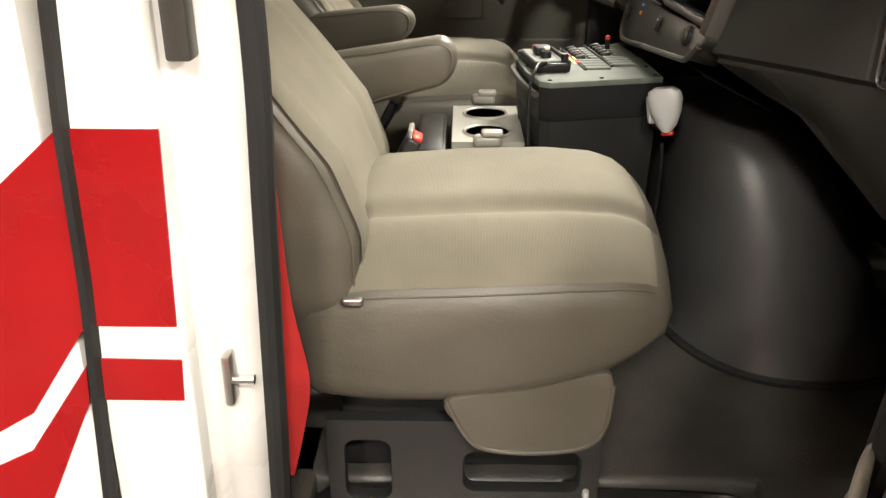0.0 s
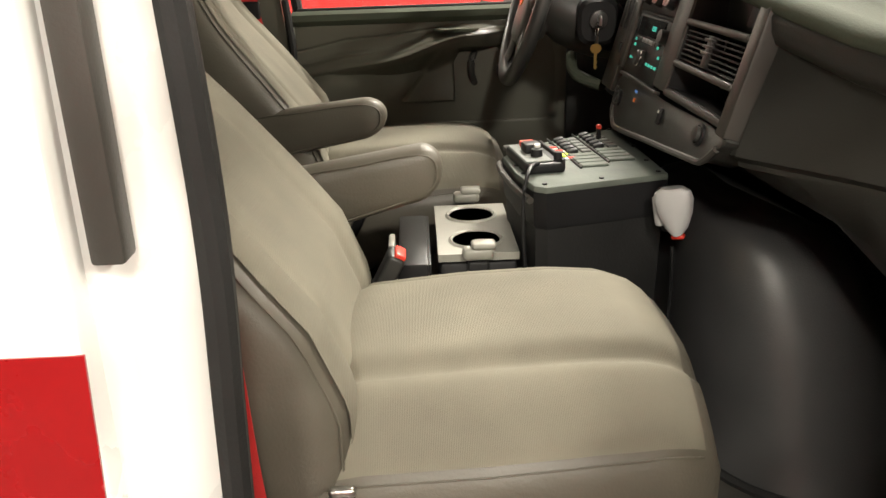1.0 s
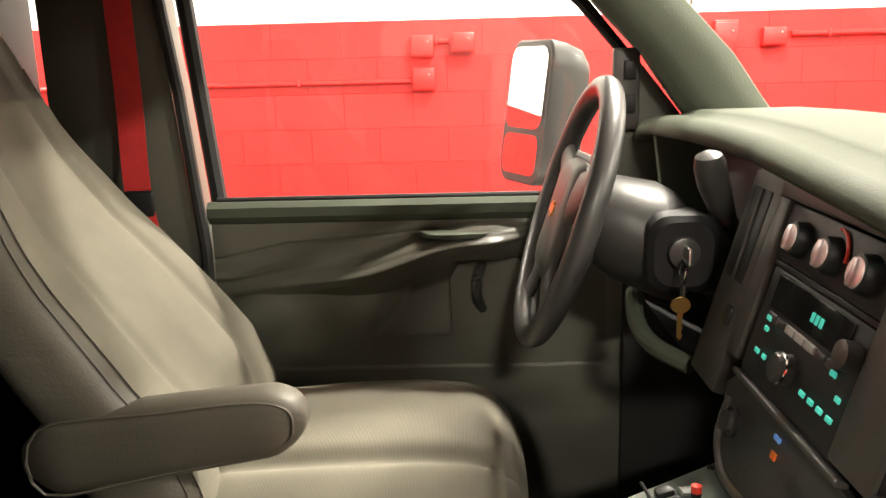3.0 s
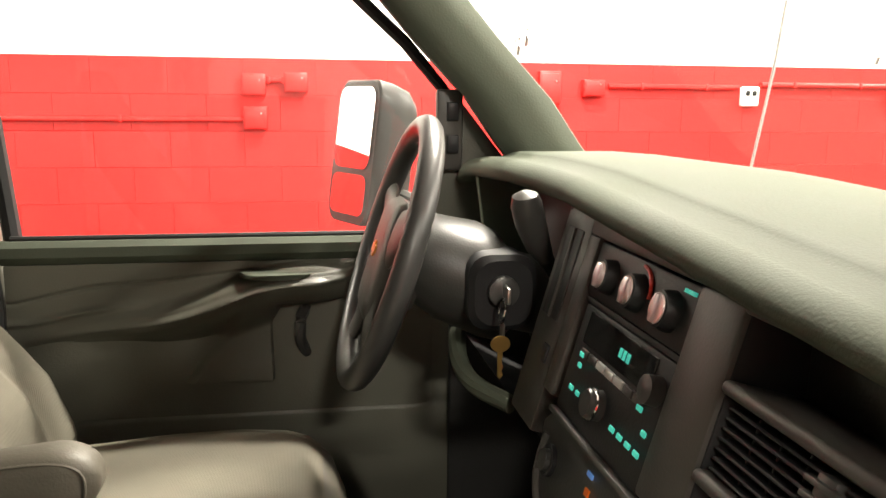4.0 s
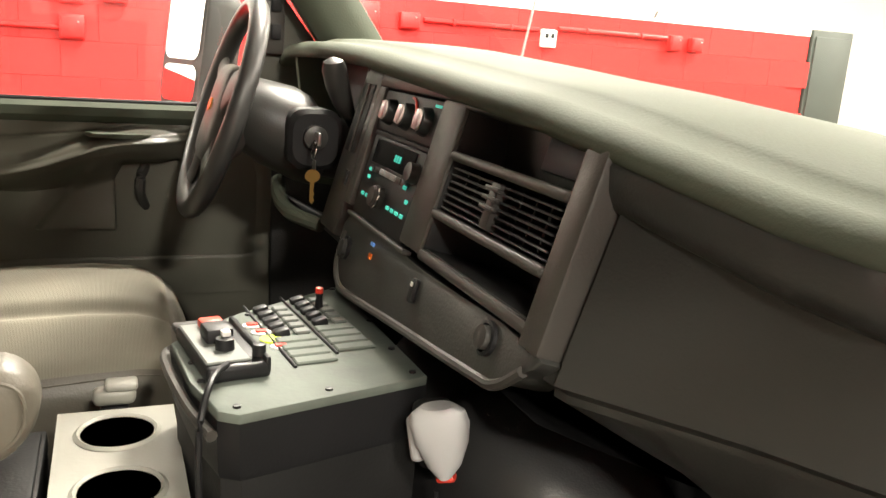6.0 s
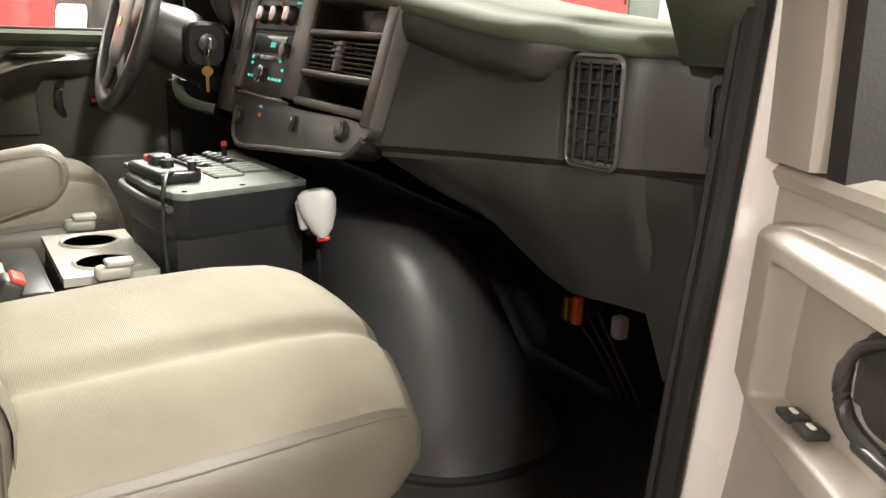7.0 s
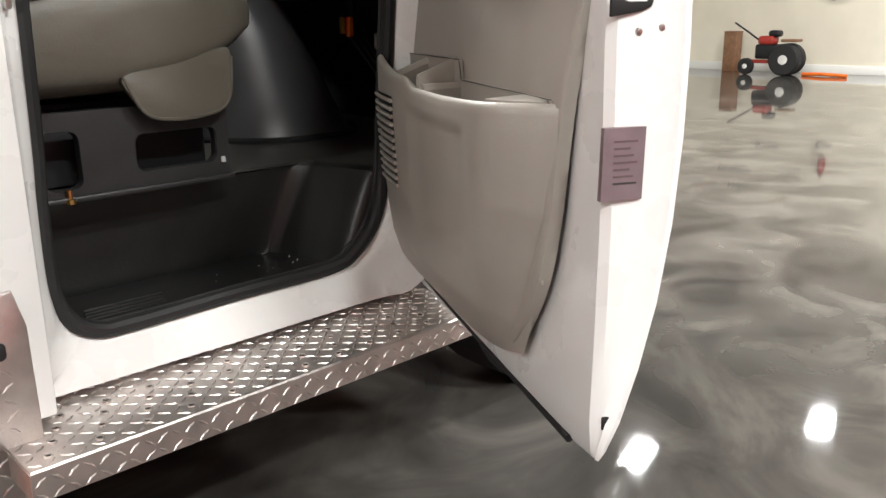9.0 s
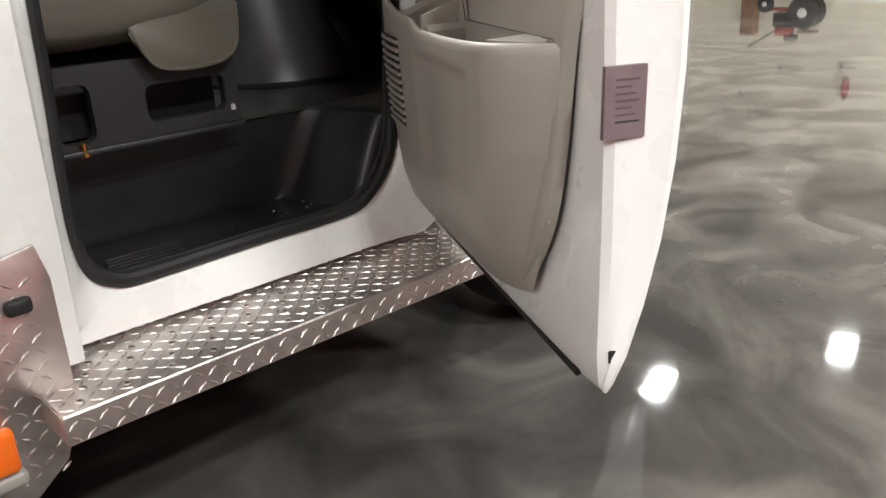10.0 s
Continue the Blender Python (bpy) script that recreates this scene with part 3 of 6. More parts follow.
# Made-up panels that block light and keep floor reflections dark.
part("shade_skirt", box((0.2, 1.0, 0.45), (1.3, 0.03, 0.12), 0.005), SHADE_BLACK, chassis)
part("far_light_block", box((-0.6, 2.78, 0.38), (3.6, 0.08, 0.46), 0.01), SHADE_BLACK, chassis)
part("shade_pan", box((-0.85, 1.9, 0.335), (3.3, 1.75, 0.02), 0.004), SHADE_BLACK, chassis)
part("front_shade_pan", box((1.33, 1.9, 0.335), (1.05, 1.30, 0.02), 0.004), SHADE_BLACK, chassis)
part("shade_block", box((0.0, 1.9, 0.5), (3.0, 0.5, 0.26), 0.04), SHADE_BLACK, chassis)
antenna = thing("antenna", (1.19, 2.77, 1.62), "thin whip antenna on a white cone base", "antenna")
part("base", lathe([(0.026, 0), (0.024, 0.02), (0.016, 0.07), (0.009, 0.085)], Matrix.Translation((1.185, 2.76, 1.575)), 14), LABEL_WHITE, antenna)
part("whip", tube([(1.185, 2.76, 1.65), (1.225, 2.755, 1.90), (1.27, 2.75, 2.3)], 0.0035, 6), LIGHT_GREY, antenna)

# patient module behind the cab
module = thing("ambulance_body", (-2.2, SKIN, 0.3), "white ambulance body with red stripes", "ambulance body", kind="structure")
part("side_wall", prism([(-0.258, 0.25), (-0.222, 2.3), (-3.9, 2.3), (-3.9, 0.25)], lambda a, b, d: Vector((a, d, b)), SKIN - 0.002, SKIN + 0.06, 0.01), WHITE_PAINT, module)
part("front_wall", box((-0.62, 1.87, 1.4), (0.05, 2.0, 1.9), 0.02), WHITE_PAINT, module)
part("far_wall", box((-2.25, 2.90, 1.3), (3.28, 0.06, 2.0), 0.02), WHITE_PAINT, module)
part("rear_wall", box((-3.87, 1.86, 1.3), (0.06, 2.0, 1.98), 0.02), WHITE_PAINT, module)
part("roof_panel", box((-2.22, 1.86, 2.32), (3.36, 2.14, 0.05), 0.02), WHITE_PAINT, module)
part("floor_panel", box((-2.22, 1.86, 0.52), (3.3, 1.96, 0.08), 0.01), BLACK_RUBBER, module)
part("joint_strip", loft([[Vector((x + dx, SKIN + dy, z)) for dx, dy in ((-0.009, 0.0), (-0.004, -0.010), (0.004, -0.010), (0.009, 0.0))] for x, z in ((-0.249, 0.7), (-0.244, 1.03), (-0.222, 1.325), (-0.216, 1.49), (-0.206, 1.62), (-0.19, 2.1))]), BLACK_RUBBER, module, "black rubber joint strip")


def decal(name, poly, mat, y, d=0.0016):
    part(name, prism(poly, lambda a, b, c: Vector((a, c, b)), y - d, y + 0.001), mat, module)


decal("stripe", [(-0.212, 1.494), (-0.119, 1.494), (-0.130, 1.272), (-0.228, 1.272)], RED_PAINT, SKIN)
decal("stripe", [(-0.230, 1.231), (-0.130, 1.230), (-0.134, 1.176), (-0.235, 1.176)], RED_PAINT, SKIN)
decal("stripe", [(-0.222, 1.492), (-0.232, 1.270), (-0.310, 1.158), (-0.370, 1.122), (-1.2, 1.10), (-1.2, 1.30), (-0.36, 1.376)], RED_PAINT, SKIN - 0.002)
decal("stripe", [(-0.238, 1.222), (-0.243, 1.172), (-0.312, 1.03), (-0.36, 0.96), (-1.2, 0.93), (-1.2, 1.05), (-0.375, 1.078), (-0.322, 1.105)], RED_PAINT, SKIN - 0.002)


# ---- diamond plate ----
def plate_lozenges(name, f, a0, a1, b0, b1, step, size, parent, holes=()):
    """Raised lozenges, alternately turned, on a plate; f maps (a, b, height)."""
    b = bmesh.new()
    i = 0
    a = a0
    while a < a1:
        j = 0
        c = b0
        while c < b1:
            if all((a - h) ** 2 + (c - k) ** 2 > 0.011 ** 2 for h, k in holes):
                t = radians(38 if (i + j) % 2 else -38)
                ca, sa = math.cos(t), math.sin(t)
                base = [b.verts.new(f(a + ca * u - sa * v, c + sa * u + ca * v, 0)) for u, v in ((-size, 0), (0, -size * 0.28), (size, 0), (0, size * 0.28))]
                top = [b.verts.new(f(a + ca * u - sa * v, c + sa * u + ca * v, 0.0022)) for u, v in ((-size * 0.6, 0), (0, -size * 0.13), (size * 0.6, 0), (0, size * 0.13))]
                b.faces.new(top)
                for k in range(4):
                    b.faces.new((base[k], base[(k + 1) % 4], top[(k + 1) % 4], top[k]))
            c += step
            j += 1
        a += step
        i += 1
    ob = part(name, b, ALUMINIUM, parent, sharp=20)
    return tagged(ob, "raised diamond tread bars", kind="stuff")


board = thing("running_board", (0.25, 0.8, 0.36), "bright diamond-plate aluminium running board below the door", "running board")
RB0, RB1, RBY0, RBY1, RBZ = -0.222, 0.845, 0.692, 0.975, 0.440
part("deck", prism([(RBY0 + 0.003, RBZ), (RBY1, RBZ), (RBY1, RBZ - 0.004), (RBY0 + 0.02, RBZ - 0.004), (RBY0 + 0.004, RBZ - 0.012), (RBY0 + 0.004, 0.385), (RBY0, 0.385), (RBY0, RBZ - 0.003)], lambda a, b, d: Vector((d, a, b)), RB0, RB1), ALUMINIUM, board)
part("end_cap", prism([(RBY0 + 0.001, 0.386), (RBY0 + 0.002, RBZ - 0.005), (RBY1, RBZ - 0.005), (RBY1, 0.386)], lambda a, b, d: Vector((d, a, b)), RB0 - 0.002, RB0 + 0.003), ALUMINIUM, board)
holes = []
for k in range(11):
    for r in range(4):
        hx, hy = -0.155 + 0.084 * k + 0.022 * r - 0.028, 0.727 + 0.044 * r
        if hx < RB1 - 0.03:
            holes.append((hx, hy))
for hx, hy in holes:
    m = Matrix.Translation((hx, hy, RBZ))
    rim = part("hole_rim", lathe([(0.0075, -0.0005), (0.0078, 0.0028), (0.0062, 0.0034), (0.0056, 0.0006)], m, 12), ALUMINIUM, board)
    # Near-black disc paints the hole's dark; the deck is not pierced.
    part("hole", lathe([(0.0001, 0.0009), (0.0054, 0.0012), (0.0056, 0.0005)], m, 12), SHADE_BLACK, rim)
plate_lozenges("deck_tread", lambda a, c, h: Vector((a, c, RBZ + h)), RB0 + 0.012, RB1 - 0.01, RBY0 + 0.018, RBY1 - 0.01, 0.0255, 0.0125, board, holes)
plate_lozenges("edge_tread", lambda a, c, h: Vector((a, RBY0 - h, c)), RB0 + 0.012, RB1 - 0.01, 0.394, RBZ - 0.006, 0.0255, 0.0125, board)
guard = thing("corner_guard", (-0.24, 0.8, 0.25), "diamond-plate corner guard below the ambulance body", "corner guard")
part("face", prism([(-0.40, 0.20), (-0.262, 0.25), (-0.20, 0.30), (-0.163, 0.40), (-0.163, 0.64), (-0.178, 0.705), (-0.40, 0.66)], lambda a, b, d: Vector((a, d, b)), 0.800, 0.812, 0.003), ALUMINIUM, guard)
part("return_flange", prism([(0.806, 0.39), (0.95, 0.39), (0.95, 0.62), (0.806, 0.64)], lambda a, b, d: Vector((d, a, b)), -0.170, -0.162, 0.002), ALUMINIUM, guard)
plate_lozenges("guard_tread", lambda a, c, h: Vector((a, 0.800 - h, c)), -0.385, -0.185, 0.29, 0.66, 0.0255, 0.0125, guard)
part("bumper_stop", box((-0.225, 0.79, 0.612), (0.045, 0.02, 0.03), 0.012, 3), BLACK_RUBBER, guard, "black rubber stop")
marker = thing("side_marker", (-0.30, 0.80, 0.36), "amber side marker lamp with a pale base", "marker lamp")
part("lens", box((-0.318, 0.785, 0.372), (0.075, 0.03, 0.085), 0.012, 3), AMBER, marker)
part("base", box((-0.318, 0.79, 0.312), (0.09, 0.03, 0.03), 0.01, 3), PALE_PLASTIC, marker)


# ---- seats ----
def seat_top(y, hw, crown):
    """Height added on a cushion's top: a soft crown with two seams."""
    s = y / hw
    g = 0.014 * (math.exp(-((abs(s) - 0.52) / 0.06) ** 2)) + 0.004 * math.exp(-((abs(s) - 0.93) / 0.03) ** 2)
    return crown * (1 - abs(s) ** 2.6) - g


def cushion_point(x, a, prof, cy):
    zt, zb, hw = lerp(prof[0], x), lerp(prof[1], x), lerp(prof[2], x)
    c, s = math.cos(a), math.sin(a)
    p = 2 / 4.2
    y = hw * math.copysign(abs(c) ** p, c)
    mid, hh = (zt + zb) / 2, (zt - zb) / 2
    z = mid + hh * math.copysign(abs(s) ** p, s)
    if s > 0:
        z += seat_top(y, hw, 0.072) * abs(s) ** 0.5
    return Vector((x, cy + y, z))


def back_point(z, a, prof, cy):
    xf, th, hw = lerp(prof[0], z), lerp(prof[1], z), lerp(prof[2], z)
    c, s = math.cos(a), math.sin(a)
    p = 2 / 3.4
    y = hw * math.copysign(abs(c) ** p, c)
    x = xf - th / 2 + th / 2 * math.copysign(abs(s) ** p, s)
    if s > 0:
        k = y / hw
        x += (0.045 * k * k - 0.02 - 0.011 * math.exp(-((abs(k) - 0.50) / 0.06) ** 2)) * abs(s) ** 0.6 * min(1, hw / 0.2)
    return Vector((x, cy + y, z))


def armrest(parent, x0, x1, y, z0, z1, label=""):
    """A padded arm that swings down beside the backrest."""
    rings = []
    for k in range(25):
        t = math.sin(math.pi / 2 * k / 24)
        x = x0 + (x1 - x0) * t
        end = min(1, math.sqrt(max(0.0, 1 - max(0, (t - 0.84) / 0.16) ** 2)) + 0.02) * min(1, 0.35 + t * 6)
        h = (0.062 - 0.016 * t) * end
        w = 0.036 * (0.3 + 0.7 * end)
        zc = z0 + (z1 - z0) * t
        rings.append([Vector((x, y + w * math.copysign(abs(math.cos(a)) ** 0.55, math.cos(a)), zc + h * math.copysign(abs(math.sin(a)) ** 0.6, math.sin(a)))) for a in [2 * math.pi * j / 20 for j in range(20)]])
    arm = part("armrest", loft(rings), VINYL, parent, label)
    side = [Vector((x0 + (x1 - x0) * t, y - 0.030, z0 + (z1 - z0) * t + s)) for t, s in ((0.08, 0.045), (0.5, 0.044), (0.8, 0.040), (0.93, 0.026), (0.96, 0.0), (0.93, -0.024), (0.8, -0.036), (0.5, -0.044), (0.08, -0.048))]
    part("seam", tube(smooth_path(side, 4, True), 0.0022, 6, cyclic=True), VINYL, arm)
    return arm


def bucket_seat(cx, cy, label, near):
    """High-back vinyl and cloth seat; cx shifts it along the cab, near is the side with the skirt flap."""
    seat = thing("bucket_seat", (cx + 0.2, cy, 0.76), label, "seat", "front seats")
    o = cx
    prof = ([(o - 0.10, 1.11), (o - 0.04, 1.175), (o + 0.05, 1.205), (o + 0.20, 1.215), (o + 0.33, 1.218), (o + 0.41, 1.212), (o + 0.445, 1.200), (o + 0.482, 1.174), (o + 0.503, 1.125)],
            [(o - 0.10, 0.985), (o - 0.04, 0.965), (o + 0.05, 0.962), (o + 0.20, 0.968), (o + 0.30, 0.985), (o + 0.38, 1.01), (o + 0.43, 1.045), (o + 0.482, 1.085), (o + 0.503, 1.115)],
            [(o - 0.10, 0.20), (o - 0.04, 0.25), (o + 0.05, 0.27), (o + 0.20, 0.278), (o + 0.33, 0.275), (o + 0.41, 0.268), (o + 0.445, 0.260), (o + 0.482, 0.240), (o + 0.503, 0.19)])
    n = 72
    ang = [2 * math.pi * j / n for j in range(n)]
    xs = [o - 0.10 + 0.603 * (1 - math.cos(math.pi * k / 34)) / 2 for k in range(35)]
    part("cushion", loft([[cushion_point(x, a, prof, cy) for a in ang] for x in xs]), VINYL, seat)
    top = []
    for x in [o - 0.05 + 0.515 * k / 26 for k in range(27)]:
        row = []
        for j in range(111):
            a = math.acos(max(-1, min(1, math.copysign(abs((j - 55) / 55 * 0.93) ** 2.1, j - 55))))
            row.append(cushion_point(x, a, prof, cy) + Vector((0, 0, 0.0035)))
        top.append(row)
    part("seat_insert", loft(top, cap=False, closed=False), CLOTH, seat, "ribbed taupe cloth centre")
    for s in (-1, 1):
        edge = [cushion_point(x, math.acos(s * 0.955 ** 2.1), prof, cy) + Vector((0, 0, 0.003)) for x in [o - 0.06 + 0.52 * k / 20 for k in range(21)]]
        part("piping", tube(edge, 0.0014, 6), VINYL, seat)
    bx = o - 0.03
    bprof = ([(1.08, bx + 0.045), (1.16, bx + 0.075), (1.26, bx + 0.078), (1.36, bx + 0.040), (1.47, bx - 0.045), (1.60, bx - 0.15), (1.72, bx - 0.225), (1.84, bx - 0.28), (1.93, bx - 0.31)],
             [(1.08, 0.13), (1.16, 0.19), (1.36, 0.20), (1.60, 0.17), (1.84, 0.12), (1.93, 0.07)],
             [(1.08, 0.21), (1.16, 0.255), (1.26, 0.27), (1.42, 0.268), (1.55, 0.245), (1.66, 0.20), (1.76, 0.155), (1.86, 0.135), (1.93, 0.10)])
    zs = [1.08 + 0.85 * k / 40 for k in range(41)]
    part("backrest", loft([[back_point(z, a, bprof, cy) for a in ang] for z in zs]), VINYL, seat)
    rows = []
    for z in [1.14 + 0.66 * k / 30 for k in range(31)]:
        row = []
        for j in range(81):
            a = math.acos(max(-1, min(1, math.copysign(abs((j - 40) / 40 * 0.86) ** 1.7, j - 40))))
            row.append(back_point(z, a, bprof, cy) + Vector((0.0035, 0, 0.001)))
        rows.append(row)
    part("back_insert", loft(rows, cap=False, closed=False), CLOTH, seat, "ribbed taupe cloth back panel")
    for s in (-1, 1):
        edge = [back_point(z, math.acos(s * 0.93 ** 1.7), bprof, cy) + Vector((0.003, 0, 0)) for z in [1.13 + 0.72 * k / 24 for k in range(25)]]
        part("piping", tube(edge, 0.0016, 6), VINYL, seat)
    # recliner lever and its dark gap
    ly = cy + near * 0.262
    part("recliner_lever", box((o + 0.025, ly, 1.168), (0.032, 0.012, 0.013), 0.005, 3, pose(0, 0, 0)), STEEL, seat, "small bright recliner lever")
    # skirt flap
    fy = cy + near * 0.268
    flap = [(o + 0.160, 1.01), (o + 0.185, 0.955), (o + 0.212, 0.926), (o + 0.27, 0.916), (o + 0.34, 0.920), (o + 0.380, 0.934), (o + 0.400, 0.968), (o + 0.406, 1.04), (o + 0.385, 1.06), (o + 0.28, 1.03)]
    fl = part("skirt_flap", prism([(p.x, p.y) for p in smooth_path([(a, b, 0) for a, b in flap], 4, True)], lambda a, b, d: Vector((a, d, b)), fy - 0.008, fy + 0.008, 0.003), VINYL, seat)
    part("flap_piping", tube([(p.x, fy + near * 0.006, p.y) for p in smooth_path([(a, b, 0) for a, b in flap[:8]], 5)], 0.0045, 6), VINYL, fl)
    # pedestal
    py = cy + near * 0.225
    plate = holed_plate(o - 0.03, o + 0.135, 0.765, 0.945, rounded(o - 0.004, o + 0.072, 0.79, 0.908, 0.02), lambda a, c, d: Vector((a, d, c)), py + near * -0.012, py + near * 0.012)
    holed_plate(o + 0.135, o + 0.405, 0.765, 0.945, rounded(o + 0.186, o + 0.376, 0.808, 0.888, 0.02), lambda a, c, d: Vector((a, d, c)), py + near * -0.012, py + near * 0.012, plate)
    part("base_panel", plate, SEAT_BASE, seat, "black seat base with two openings")
    part("base_lip", box((o + 0.19, py + near * 0.014, 0.772), (0.44, 0.022, 0.014), 0.005, 3), SEAT_BASE, seat)
    # Near-black sheet and block paint the dark inside the two openings.
    part("base_shade", box((o + 0.19, py + near * -0.10, 0.86), (0.42, 0.02, 0.16), 0.004), SHADE_BLACK, seat)
    part("base_box", box((o + 0.2, cy + 0.06, 0.86), (0.40, 0.20, 0.18), 0.02), SHADE_BLACK, seat)
    part("bolt", lathe([(0.012, 0), (0.012, 0.008), (0.007, 0.012), (0.006, 0.028), (0.001, 0.03)], Matrix.Translation((o + 0.037, cy + near * 0.243, 0.765)), 10), BRASS, seat, "worn brass mounting bolt")
    part("bolt", lathe([(0.006, 0), (0.005, 0.012), (0.001, 0.013)], Matrix.Translation((o + 0.385, cy + near * 0.243, 0.806)) @ pose(0, 0, 0, 0, 0, 0), 8), LIGHT_GREY, seat)
    return seat


passenger_seat = bucket_seat(0.0, 1.345, "taupe vinyl and cloth passenger bucket seat on a black base", -1)
armrest(passenger_seat, -0.11, 0.172, 1.655, 1.345, 1.405)
driver_seat = bucket_seat(-0.135, 2.475, "taupe vinyl and cloth driver bucket seat behind the wheel", -1)
armrest(driver_seat, -0.33, 0.06, 2.235, 1.33, 1.385)


# ---- belts and buckles ----
def buckle(x, y, z, lean):
    t = thing("seat_belt_buckle", (x, y, z - 0.1), "black seat belt buckle with a red release button", "belt buckle", "belt buckles")
    m = Matrix.Translation((x, y, z)) @ pose(0, 0, 0, 0, lean, 0)
    part("stalk", box((0, 0, -0.12), (0.022, 0.03, 0.14), 0.008, 3, m), BLACK_PLASTIC, t)
    part("case", box((0, 0, -0.02), (0.034, 0.058, 0.085), 0.008, 3, m), HANDLE_DARK, t)
    part("release_button", box((0.004, 0, 0.024), (0.022, 0.05, 0.010), 0.004, 3, m), BUTTON_RED, t)


buckle(0.075, 1.69, 1.215, 28)
buckle(0.035, 2.17, 1.245, 28)


def belt(name, pts, w, label):
    t = thing(name, pts[0], label, "seat belt", "seat belts")
    path = smooth_path(pts, 6)
    rings = []
    for i, p in enumerate(path):
        a = Vector((w / 2, 0, 0))
        rings.append([p - a, p + a, p + a + Vector((0, 0.0016, 0)), p - a + Vector((0, 0.0016, 0))])
    part("webbing", loft(rings), BELT_RED, t)
    return t


far_belt = belt("seat_belt", [(-0.34, 2.73, 2.02), (-0.335, 2.725, 1.80), (-0.325, 2.70, 1.60), (-0.285, 2.675, 1.44), (-0.25, 2.66, 1.2)], 0.05, "red seat belt webbing hanging at the far pillar")
part("tongue", box((-0.325, 2.70, 1.60), (0.056, 0.012, 0.05), 0.008, 3), BLACK_PLASTIC, far_belt)
part("tongue_plate", prism(rounded(-0.342, -0.308, 1.535, 1.585, 0.008), lambda a, b, d: Vector((a, d, b)), 2.676, 2.680), LIGHT_GREY, far_belt)
belt("seat_belt", [(-0.085, 1.03, 1.75), (-0.083, 1.03, 1.50), (-0.080, 1.03, 1.36), (-0.073, 1.03, 1.20), (-0.056, 1.03, 1.07), (-0.070, 1.03, 0.98), (-0.09, 1.03, 0.90)], 0.045, "red seat belt webbing hanging beside the passenger seat")

# ---- engine cover ----
cover = thing("engine_cover", (0.95, 1.85, 0.76), "black vinyl engine cover bulging into the footwell", "engine cover")
rings = []
for z, x0, x1, y0 in ((0.755, 0.640, 1.23, 1.490), (0.775, 0.655, 1.20, 1.500), (0.85, 0.655, 1.155, 1.515), (0.95, 0.650, 1.105, 1.538), (1.05, 0.646, 1.055, 1.560), (1.13, 0.644, 1.01, 1.582), (1.19, 0.644, 0.97, 1.606), (1.225, 0.647, 0.935, 1.632), (1.250, 0.655, 0.90, 1.662), (1.266, 0.670, 0.86, 1.705), (1.274, 0.695, 0.81, 1.780)):
    row = []
    cx, hx = (x0 + x1) / 2, (x1 - x0) / 2
    cyy, hy = 1.92, 1.92 - y0
    for j in range(64):
        a = 2 * math.pi * j / 64
        c, s = math.cos(a), math.sin(a)
        px = cx + hx * math.copysign(abs(c) ** 0.8, c)
        py = cyy + hy * math.copysign(abs(s) ** 0.8, s)
        row.append(Vector((px, py, z)))
    rings.append(row)
part("shell", loft(rings), ENGINE_BLACK, cover)
part("foot_lip", tube([Vector((p.x - 0.0, p.y, 0.768)) for p in rings[0]], 0.010, 6, cyclic=True), BLACK_RUBBER, cover)
loom = thing("wiring_loom", (1.15, 1.5, 1.0), "loose orange and grey wiring plugs under the dash", "wiring")
part("orange_plug", box((1.075, 1.50, 1.09), (0.02, 0.02, 0.06), 0.006, 3, None), ORANGE, loom)
part("yellow_plug", box((1.055, 1.51, 1.095), (0.012, 0.02, 0.05), 0.004), BRASS, loom)
part("grey_plug", box((1.174, 1.476, 1.045), (0.03, 0.03, 0.05), 0.008, 3), LIGHT_GREY, loom)
part("bracket", box((1.115, 1.50, 1.09), (0.05, 0.02, 0.03), 0.006), BLACK_PLASTIC, loom)
for k in range(3):
    part("wire", tube(smooth_path([(1.12 + 0.03 * k, 1.56, 1.06), (1.17 + 0.02 * k, 1.5, 0.95), (1.2 + 0.02 * k, 1.47, 0.86), (1.28, 1.5, 0.78)], 5), 0.005, 6), BLACK_PLASTIC, loom)
part("hanger", box((1.10, 1.515, 1.22), (0.02, 0.02, 0.30), 0.005), BLACK_PLASTIC, loom)

# ---- console ----
console = thing("switch_console", (0.46, 1.92, 0.76), "black floor console with a grey-green switch panel", "console")
TOP = [(0.600, 1.760), (0.590, 2.165), (0.410, 2.045), (0.330, 1.975), (0.305, 1.935), (0.318, 1.80), (0.338, 1.715), (0.36, 1.70)]


def slab(z, grow):
    c = Vector((0.46, 1.9))
    return [(c.x + (x - c.x) * grow, c.y + (y - c.y) * grow) for x, y in TOP]


part("panel", prism(slab(0, 1.0), ident, 1.332, 1.345, 0.003), PANEL_GREEN, console, "worn grey-green metal switch panel")
part("upper_band", loft([[Vector((x, y, z)) for x, y in slab(0, g)] for z, g in ((1.333, 0.995), (1.31, 1.0), (1.27, 0.985), (1.262, 0.97))]), BLACK_PLASTIC, console)
part("body", loft([[Vector((x, y, z)) for x, y in slab(0, g)] for z, g in ((1.262, 0.955), (1.2, 0.95), (1.1, 0.93), (0.76, 0.9))]), BLACK_RUBBER, console)
part("front_trim", tube(smooth_path([(0.408, 2.052, 1.325), (0.325, 1.98, 1.325), (0.298, 1.935, 1.325), (0.312, 1.80, 1.32), (0.332, 1.71, 1.318)], 5), 0.007, 8), DASH_BEZEL, console)
